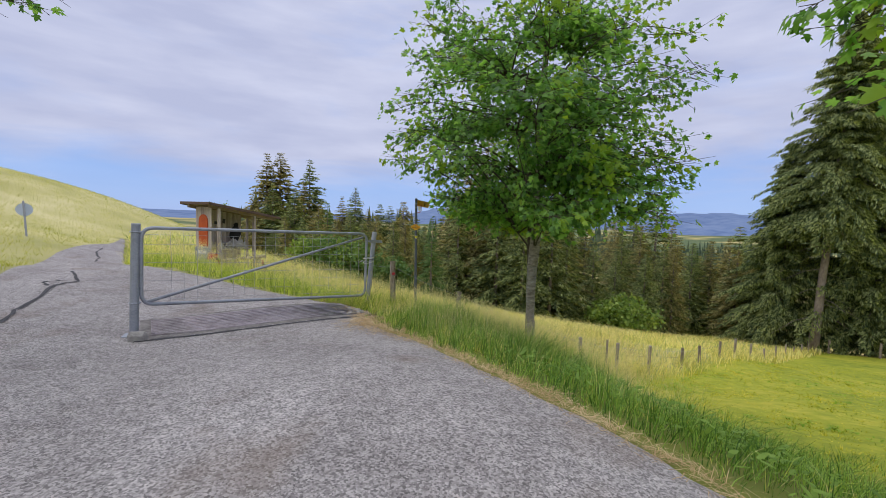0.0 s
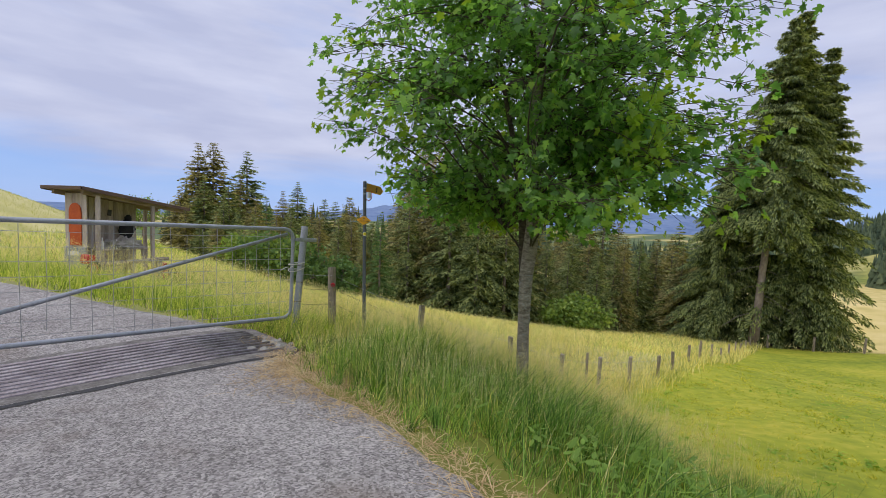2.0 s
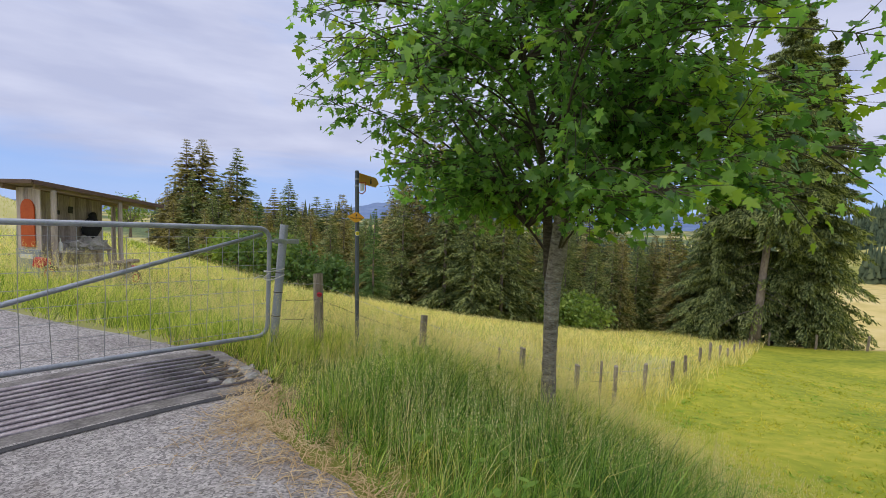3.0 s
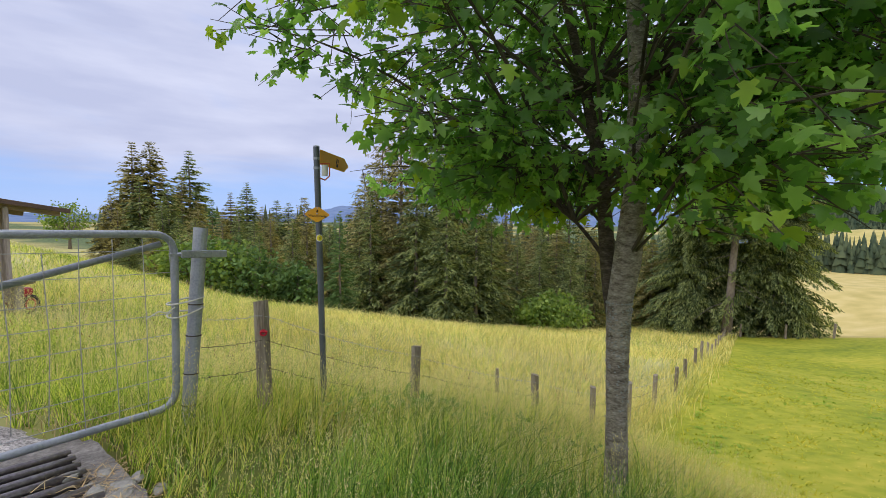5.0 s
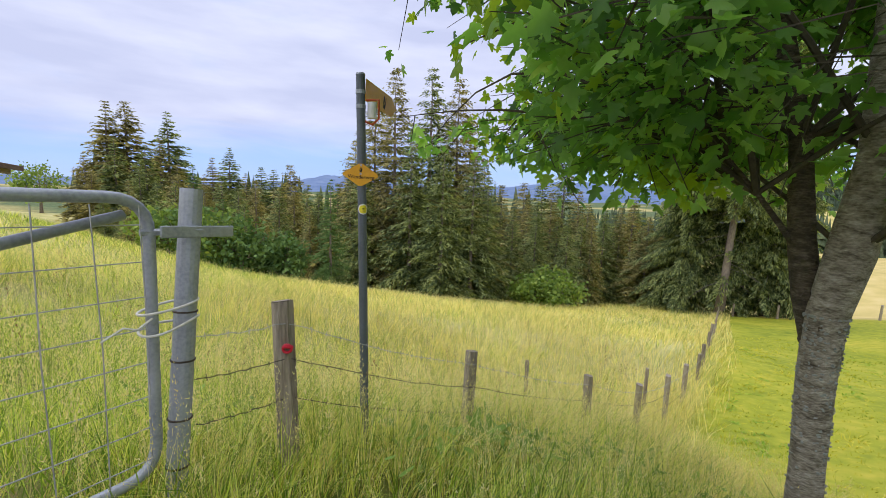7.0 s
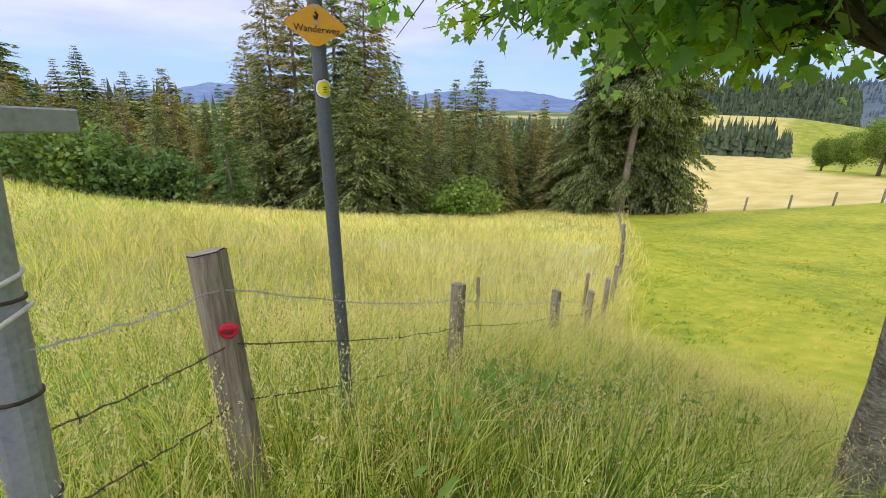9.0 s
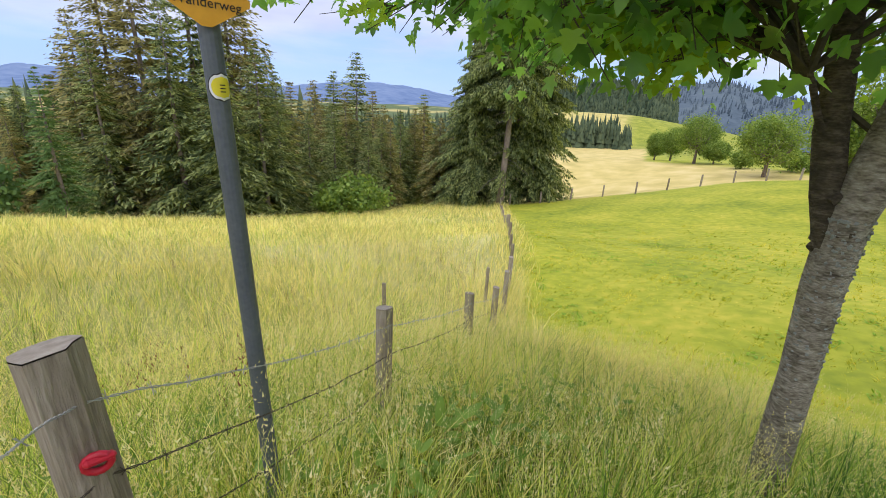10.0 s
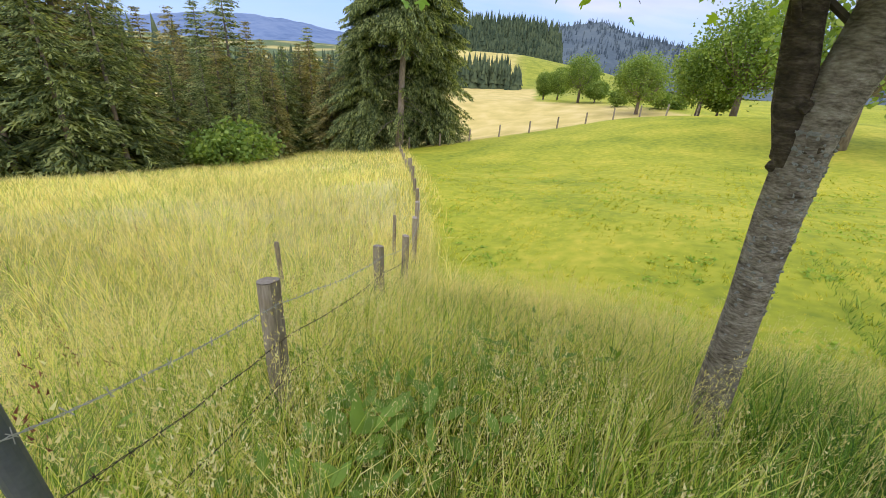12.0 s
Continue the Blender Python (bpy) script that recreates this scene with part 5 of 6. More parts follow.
def build_waymark():
    x0, y0 = -0.048, 9.60
    z0 = land1(x0, y0)
    pole = empty("waymark_pole", Matrix.Translation((x0, y0, z0)))
    top = Vector((-0.062, 0.0, 2.165 - z0))
    on = lambda z: top * ((z - z0) / top.z)
    bm = bmesh.new()
    tube(bm, [Vector((0, 0, -0.1)), top * 0.5, top], 0.029, 16)
    part("tube", bm, M_POLE, pole, smooth=False)
    bm = bmesh.new()
    tube(bm, [top, top + Vector((0, 0, 0.012))], [0.031, 0.026], 16)
    part("cap", bm, M_STEEL, pole)
    for z in (2.06, 1.97, 1.56):
        bm = bmesh.new()
        tube(bm, [on(z) - Vector((0, 0, 0.012)), on(z) + Vector((0, 0, 0.012))], 0.0325, 14)
        part("clamp", bm, M_STEEL, pole)
    # arrow plate, turned away from the lane
    arrow = part("direction_sign", plate(((0, -0.07), (0.45, -0.07), (0.54, 0), (0.45, 0.07), (0, 0.07)), 0.004), M_YELLOW, pole, "yellow pointed hiking direction sign")
    arrow.matrix_local = Matrix.Translation(on(2.075) + Vector((0.03, -0.012, 0))) @ pose(0, 0, 0, 0, 3, 58)
    for cx, cz, w, h in ((0.30, 0.012, 0.018, 0.055), (0.305, -0.03, 0.03, 0.03), (0.325, 0.0, 0.008, 0.075)):
        bm = bmesh.new()
        box(bm, (w, 0.001, h), pose(cx, -0.0035, cz, 0, 12, 0))
        part("pictogram", bm, M_BLACK, arrow)
    # small route holder below it
    bm = bmesh.new()
    tube(bm, [Vector((0.07, -0.01, 1.90 - z0)) + on(1.94) * Vector((1, 1, 0)), Vector((0.07, -0.01, 2.0 - z0)) + on(1.94) * Vector((1, 1, 0))], 0.03, 12)
    part("holder", bm, M_WHITE, pole, "small white tube under the sign")
    bm = bmesh.new()
    tube(bm, [on(1.88) + Vector((0.02, -0.01, 0)), on(1.86) + Vector((0.07, -0.012, 0)), on(1.88) + Vector((0.112, -0.012, 0.02)), on(2.0) + Vector((0.115, -0.012, 0.02)), on(2.01) + Vector((0.03, -0.01, 0))], 0.007, 6)
    part("holder_ring", bm, M_ORANGE, pole)
    # diamond
    face = Matrix.Translation(on(1.535) + Vector((-0.012, -0.036, 0))) @ pose(0, 0, 0, 0, 2, -8)
    o = []
    for a, b in (((0, -0.079), (0.124, 0)), ((0.124, 0), (0, 0.079)), ((0, 0.079), (-0.124, 0)), ((-0.124, 0), (0, -0.079))):
        a, b = Vector(a), Vector(b)
        o += [tuple(a.lerp(b, 0.10)), tuple(a.lerp(b, 0.90))]
    diamond = part("diamond_sign", plate(o, 0.003), M_YELLOW, pole, "yellow diamond hiking-trail sign with black lettering")
    diamond.matrix_local = face
    lettering("Wanderweg", 0.034, pose(0.004, -0.003, -0.014, 90, 0, 0), diamond, M_BLACK)
    for cx, cz, w, h, a in ((0.004, 0.030, 0.010, 0.020, 15), (0.0, 0.042, 0.008, 0.008, 45), (-0.004, 0.026, 0.006, 0.016, -30)):
        bm = bmesh.new()
        box(bm, (w, 0.001, h), pose(cx, -0.003, cz, 0, a, 0))
        part("pictogram", bm, M_BLACK, diamond)
    for z in (0.062, 0.008):
        bm = bmesh.new()
        tube(bm, [(0, -0.001, z), (0, -0.006, z)], 0.007, 10)
        part("screw", bm, M_STEEL, diamond)
    # round sticker wrapped on the pole
    for name, r, off, mat in (("sticker_rim", 0.040, 0.0006, M_BLACK), ("sticker_ring", 0.0365, 0.0012, M_WHITE), ("sticker", 0.029, 0.0018, M_LEMON)):
        bm = bmesh.new()
        rows = []
        for i in range(13):
            z = r * (-1 + 2 * i / 12)
            half = math.sqrt(max(r * r - z * z, 1e-8)) / 0.029
            rows.append([bm.verts.new(on(1.312) + Vector(((0.029 + off) * math.sin(a), -(0.029 + off) * math.cos(a), z))) for a in [0.15 - half + 2 * half * j / 8 for j in range(9)]])
        for a, b in zip(rows, rows[1:]):
            for j in range(8):
                bm.faces.new((a[j], a[j + 1], b[j + 1], b[j]))
        part(name, bm, mat, pole, "round yellow sticker" if name == "sticker" else "", smooth=True)
    for z in (0.006, -0.003, -0.012):
        bm = bmesh.new()
        rows = [[bm.verts.new(on(1.312) + Vector((0.0312 * math.sin(a), -0.0312 * math.cos(a), z + q))) for q in (-0.0015, 0.0015)] for a in [0.15 + 0.5 * (j / 6 - 0.5) for j in range(7)]]
        for a, b in zip(rows, rows[1:]):
            bm.faces.new((a[0], b[0], b[1], a[1]))
        part("print_line", bm, M_BLACK, pole)
    tagged(pole, "grey steel waymark pole with yellow hiking signs beside the fence", "signpost")


build_waymark()


def build_road_sign():
    x, y = -14.6, 16.6
    z = land1(x, y)
    s = empty("road_sign", Matrix.Translation((x, y, z)) @ pose(0, 0, 0, -4, -7, 0))
    bm = bmesh.new()
    tube(bm, [(0, 0, -0.1), (0, 0, 1.32)], 0.032, 10)
    part("pole", bm, M_STEEL, s)
    bm = plate([(0.24 * math.cos(k * math.pi / 10), 0.24 * math.sin(k * math.pi / 10)) for k in range(20)], 0.006)
    p = part("plate", bm, M_SKYPLATE, s, "grey back of a road sign plate, sky reflection in its colour")
    p.matrix_local = pose(-0.03, 0.045, 1.0, 0, 0, 41)
    for zz in (0.88, 1.14):
        bm = bmesh.new()
        tube(bm, [(0, 0, zz - 0.015), (0, 0, zz + 0.015)], 0.04, 10)
        part("clamp", bm, M_STEEL, s)
    tagged(s, "leaning road sign seen from behind in roadside grass", "road sign")


build_road_sign()


# ---- open shelter ----
def build_shelter():
    ang = math.degrees(math.atan2(0.897, 0.441))
    ox, oy = -6.54, 13.60
    z0 = land1(-6.3, 14.4)
    hut = empty("wooden_shelter", Matrix.Translation((ox, oy, 0)) @ pose(0, 0, 0, 0, 0, ang))
    # local x runs along the open front, y into the hut
    roof_z = lambda u: 2.02 - 0.137 * u
    tilt = math.degrees(math.atan(0.137))
    L, D = 2.95, 1.32
    bm = bmesh.new()
    box(bm, (L / math.cos(radians(tilt)), D, 0.035), pose(L / 2, D / 2, roof_z(L / 2) - 0.01, 0, tilt, 0), 0.006)
    part("roof_sheet", bm, M_ROOF, hut, "dark brown low-pitched roof")
    for k in range(14):
        y = D * (k + 0.5) / 14
        bm = bmesh.new()
        box(bm, (L - 0.06, D / 14 - 0.006, 0.02), pose(L / 2, y, roof_z(L / 2) - 0.045, 0, tilt, 0), 0.003)
        part("roof_board", bm, M_SOFFIT, hut)
    for y in (0.16, D - 0.2):
        bm = bmesh.new()
        box(bm, (L - 0.2, 0.08, 0.10), pose(L / 2, y, roof_z(L / 2) - 0.105, 0, tilt, 0), 0.008)
        part("rafter", bm, M_SOFFIT, hut)
    for y in (-0.012, D + 0.012):
        bm = bmesh.new()
        box(bm, (L, 0.02, 0.09), pose(L / 2, y, roof_z(L / 2) - 0.035, 0, tilt, 0), 0.004)
        part("fascia", bm, M_ROOF, hut)
    bm = bmesh.new()
    box(bm, (0.02, D, 0.08), pose(-0.012, D / 2, roof_z(0) - 0.03), 0.004)
    part("fascia", bm, M_ROOF, hut)
    for u, v, r in ((0.44, 0.12, 0.055), (1.86, 0.12, 0.048), (1.98, 0.3, 0.035), (2.45, D - 0.2, 0.05)):
        bm = bmesh.new()
        h = roof_z(u) - 0.12
        tube(bm, [(u + 0.02, v, z0 - 0.3), (u, v + 0.01, 0.8), (u, v, h)], [r * 1.1, r, r * 0.95], 9)
        part("post", bm, M_BOARD, hut)
    # end wall of upright boards with the orange panel
    for k in range(6):
        v = 0.28 + 0.72 * k / 6
        h0, h1 = z0 - 0.1, roof_z(0.3) - 0.10
        bm = bmesh.new()
        box(bm, (0.025, 0.72 / 6 - 0.005, h1 - h0), pose(0.30 + 0.004 * (k % 2), v + 0.06, (h0 + h1) / 2), 0.003)
        part("wall_board", bm, M_BOARD, hut)
    for k in range(14):
        u = 0.34 + 1.75 * k / 14
        h0, h1 = z0 - 0.1, roof_z(u) - 0.10
        bm = bmesh.new()
        box(bm, (1.75 / 14 - 0.005, 0.025, h1 - h0), pose(u + 0.0625, 1.03 + 0.004 * (k % 2), (h0 + h1) / 2), 0.003)
        part("wall_board", bm, M_BOARD, hut)
    pan = []
    for i in range(9):
        a = math.pi * i / 8
        pan.append((0.20 * math.cos(a), 0.36 + 0.20 * math.sin(a)))
    bm = plate([(-0.20, -0.46), (0.20, -0.46)] + pan, 0.02)
    p = part("arched_panel", bm, M_ORANGE, hut, "orange arched wooden panel")
    p.matrix_local = pose(0.272, 0.63, 1.08, 0, 0, -90)
    bm = bmesh.new()
    box(bm, (0.03, 0.72, 0.62), pose(0.272, 0.64, 0.26), 0.01)
    part("plinth_board", bm, M_SIGNBACK, hut, "grey lower cladding board")
    bm = bmesh.new()
    box(bm, (0.02, 0.36, 0.10), pose(0.25, 0.66, 0.42), 0.003)
    part("notice_strip", bm, M_WHITE, hut)
    for u, w, h, z in ((0.62, 0.10, 0.12, 1.40), (1.05, 0.14, 0.10, 1.36), (1.35, 0.10, 0.16, 1.42)):
        bm = bmesh.new()
        box(bm, (w, 0.02, h), pose(u, 1.005, z, 0, 6, 0), 0.004)
        part("small_board", bm, M_TAR, hut)
    tagged(hut, "open wooden wayside shelter with brown pent roof and round posts", "shelter")
    put = lambda u, v, z: hut.matrix_world @ Vector((u, v, z))
    # coat hanging on the back wall
    coat = empty("hanging_cloth", Matrix.Translation(put(1.78, 0.955, 1.0)) @ pose(0, 0, 0, 0, 0, ang))
    bm = bmesh.new()
    bmesh.ops.create_uvsphere(bm, u_segments=14, v_segments=10, radius=1, matrix=Matrix.Diagonal((0.24, 0.05, 0.36, 1)))
    for v in bm.verts:
        v.co.x *= 1.0 - 0.9 * max(0, v.co.z) - 0.4 * max(0, -v.co.z)
        v.co += Vector((noise.noise(v.co * 9), 0.4 * noise.noise(v.co * 7), noise.noise(v.co * 6 + Vector((3, 0, 0))))) * 0.10
    part("cloth", bm, M_CLOTH, coat, smooth=True)
    tagged(coat, "black cloth hanging on the shelter's back wall", "cloth")
    # bench and table of rough planks
    table = empty("plank_table", Matrix.Translation(put(1.25, 0.55, z0)) @ pose(0, 0, 0, 0, 0, ang))
    for k in range(3):
        bm = bmesh.new()
        box(bm, (1.25, 0.16, 0.04), pose(0, -0.18 + 0.18 * k, 0.70, 0, 0.5, 1 - k), 0.008)
        part("plank", bm, M_BOARD, table)
    for sx in (-0.5, 0.5):
        for sy in (-0.18, 0.18):
            bm = bmesh.new()
            tube(bm, [(sx * 1.1, sy * 1.3, -0.1), (sx, sy, 0.69)], 0.035, 7)
            part("leg", bm, M_BOARD, table)
    tagged(table, "grey weathered plank table inside the shelter", "table")
    fleece = empty("fleece", Matrix.Translation(put(1.30, 0.52, z0 + 0.725)) @ pose(0, 0, 0, 0, 0, ang))
    bm = bmesh.new()
    bmesh.ops.create_icosphere(bm, subdivisions=4, radius=1, matrix=Matrix.Translation((0, -0.05, 0.0)) @ Matrix.Diagonal((0.50, 0.24, 0.27, 1)))
    for v in bm.verts:
        v.co += v.co.normalized() * noise.fractal(v.co * 7, 0.8, 2.0, 4) * 0.13
        if v.co.z < 0.0:
            v.co.z = max(v.co.z, -0.005)
    part("heap", bm, M_ROCK, fleece)
    tagged(fleece, "shaggy grey and white heap lying on the table", "fleece")
    bench = empty("log_bench", Matrix.Translation(put(1.2, -0.12, z0)) @ pose(0, 0, 0, 0, 0, ang))
    for k in range(2):
        bm = bmesh.new()
        tube(bm, [(-0.85, -0.08 + 0.15 * k, 0.40), (0.0, -0.08 + 0.15 * k, 0.41), (0.85, -0.08 + 0.15 * k, 0.43)], 0.045, 8)
        part("rail", bm, M_POST, bench)
    for sx in (-0.62, 0.62):
        bm = bmesh.new()
        tube(bm, [(sx, 0, -0.1), (sx, 0, 0.38)], 0.09, 9)
        part("stump", bm, M_POST, bench)
    tagged(bench, "bench of two pale rails on log stumps", "bench")
    for u, v, w in ((0.15, 0.05, 0.30), (2.0, 0.02, 0.32)):
        cr = empty("red_crate", Matrix.Translation(put(u, v, land1(*put(u, v, 0).xy))) @ pose(0, 0, 0, 0, 0, ang + 12))
        bm = bmesh.new()
        box(bm, (w * 0.75, 0.22, 0.22), pose(0, 0, 0.42, 6, 10, 0), 0.03)
        part("body", bm, M_RED, cr)
        bm = bmesh.new()
        tube(bm, ring((0, -0.15, 0.20), 0.16, (0, 1, 0), 14), 0.03, 6, caps=False)
        part("wheel", bm, M_TAR, cr)
        bm = bmesh.new()
        tube(bm, ring((0, -0.15, 0.20), 0.10, (0, 1, 0), 12), 0.015, 6, caps=False)
        part("rim", bm, M_RED, cr)
        tagged(cr, "small red wheeled box standing in grass by the bench", "cart")
    for u, h in ((0.95, 0.30), (1.3, 0.24)):
        b = empty("bottle", Matrix.Translation(put(u - 0.25, 0.36, z0 + 0.72)))
        bm = bmesh.new()
        tube(bm, [(0, 0, 0), (0, 0, h * 0.6), (0, 0, h * 0.75), (0, 0, h)], [0.035, 0.035, 0.014, 0.014], 10)
        part("body", bm, M_WHITE, b)
        tagged(b, "pale bottle standing on the plank table", "bottle")


build_shelter()


# ---- grass, straw and herbs ----
def tufted(spots, cell, pull=0.5):
    """Draw spots together into tufts on a jittered grid: new spots, the way out from each tuft's heart, and a size for the tuft."""
    i, j = np.floor(spots[:, 0] / cell), np.floor(spots[:, 1] / cell)
    rnd = lambda k: np.modf(np.abs(np.sin(i * 127.1 + j * 311.7 + k * 74.7) * 43758.5453))[0]
    cx, cy = (i + 0.15 + 0.7 * rnd(0)) * cell, (j + 0.15 + 0.7 * rnd(1)) * cell
    off = np.stack([spots[:, 0] - cx, spots[:, 1] - cy], 1)
    x, y = cx + off[:, 0] * (1 - pull), cy + off[:, 1] * (1 - pull)
    return np.stack([x, y, land(x, y) - 0.03], 1), np.arctan2(off[:, 1], off[:, 0]), rnd(2)


def blades(name, spots, height, width, lean, mat, label, rng, bend=0.35, category="grass", cell=0.0):
    """Bent tapered blades, one sheet of small faces; with a cell they fan out from tufts and bow to the wind."""
    n = len(spots)
    a = rng.uniform(0, 2 * math.pi, n)
    b = rng.uniform(0, 2 * math.pi, n)
    if cell:
        spots, out, big = tufted(spots, cell)
        b = out + rng.normal(0, 0.7, n)
        height = height * (0.62 + 0.7 * big)
    wv = np.stack([np.cos(a), np.sin(a), np.zeros(n)], 1) * (width / 2)[:, None]
    lv = np.stack([np.cos(b), np.sin(b), np.zeros(n)], 1) * (height * lean)[:, None]
    if cell:
        lv = lv + np.array([0.16, -0.05, 0])[None] * (height * (0.4 + lean))[:, None]
    up = np.array([0, 0, 1.0])[None] * height[:, None]
    base = spots
    mid = base + up * 0.55 + lv * bend
    tip = base + up * (1 - 0.25 * np.minimum(lean, 1.6) ** 2)[:, None] + lv
    v = np.stack([base - wv, base + wv, mid - wv * 0.8, mid + wv * 0.8, tip], 1).reshape(-1, 3)
    i = np.arange(n)[:, None] * 5
    f = np.stack([i + [0, 1, 3], i + [0, 3, 2], i + [2, 3, 4]], 1).reshape(-1, 3)
    me = array_mesh(name, v, f, mat)
    return tagged(new(name, me), label, category, kind="stuff")


def heads(name, spots, height, rng, mat, label, size=0.05):
    """Thin stems that each carry a loose seed head."""
    n = len(spots)
    b = rng.uniform(0, 2 * math.pi, n)
    lv = np.stack([np.cos(b), np.sin(b), np.zeros(n)], 1) * (height * rng.uniform(0.05, 0.35, n))[:, None]
    wv = np.stack([-np.sin(b), np.cos(b), np.zeros(n)], 1)
    up = np.array([0, 0, 1.0])
    tip = spots + up * height[:, None] + lv
    q = np.stack([spots - wv * 0.0014, spots + wv * 0.0014, tip], 1)
    v, f = [q.reshape(-1, 3)], [np.arange(3 * n).reshape(-1, 3)]
    c = 3 * n
    for k in range(9):
        s = size * rng.uniform(0.5, 1.1, n)[:, None]
        p = tip + rng.normal(0, 0.22, (n, 3)) * s + up * (0.34 * size * (k - 6))
        d = rng.normal(0, 1, (n, 3)) * 0.5 + up
        d /= np.linalg.norm(d, axis=1)[:, None]
        w = np.cross(d, rng.normal(0, 1, (n, 3)))
        w /= np.linalg.norm(w, axis=1)[:, None]
        v.append(np.stack([p - w * s * 0.085, p + w * s * 0.085, p + d * s * 0.46], 1).reshape(-1, 3))
        f.append(np.arange(c, c + 3 * n).reshape(-1, 3))
        c += 3 * n
    me = array_mesh(name, np.concatenate(v), np.concatenate(f), mat)
    return tagged(new(name, me), label, "grass", kind="stuff")


GRID_POLY = [(v.x, v.y) for v in (GRID[0], GRID[1] + Vector((0.22, -0.05, 0)), GRID[2] + Vector((0.16, 0.18, 0)), GRID[3])]


def scatter(n, x0, x1, y0, y1, rng, test):
    x, y = rng.uniform(x0, x1, n), rng.uniform(y0, y1, n)
    k = test(x, y) & ~in_poly(x, y, GRID_POLY)
    x, y = x[k], y[k]
    u, v = (x + 6.54) * 0.441 + (y - 13.6) * 0.897, -(x + 6.54) * 0.897 + (y - 13.6) * 0.441
    k = ~((u > -0.4) & (u < 2.7) & (v > -1.0) & (v < 1.15))
    x, y = x[k], y[k]
    return np.stack([x, y, land(x, y) - 0.03], 1)


def off_road(x, y, gap=0.02):
    wob = 0.10 * np.sin(x * 5.1 + y * 3.7) + 0.06 * np.sin(x * 13 - y * 9)
    return ~in_poly(x, y, ROAD_POLY) & (edge_distance(x, y) > gap + 0.07 + wob)


def trodden(p):
    """How tall grass may stand near the strip where people step off the lane."""
    d = edge_distance(p[:, 0], p[:, 1], ((-0.62, 7.3), (-0.5, 8.3), (-0.1, 8.65)))
    return 0.42 + 0.58 * smooth01(0.15, 0.6, d)


def patchy(p, s, seed):
    return np.array([noise.noise((a * s, b * s, seed)) for a, b in p[:, :2]])


def beyond_lane(x, y):
    """On the meadow's side of the lane, not up the hill."""
    a = np.array(ROAD_LEFT, float)
    return x > np.interp(y, a[:, 1], a[:, 0])


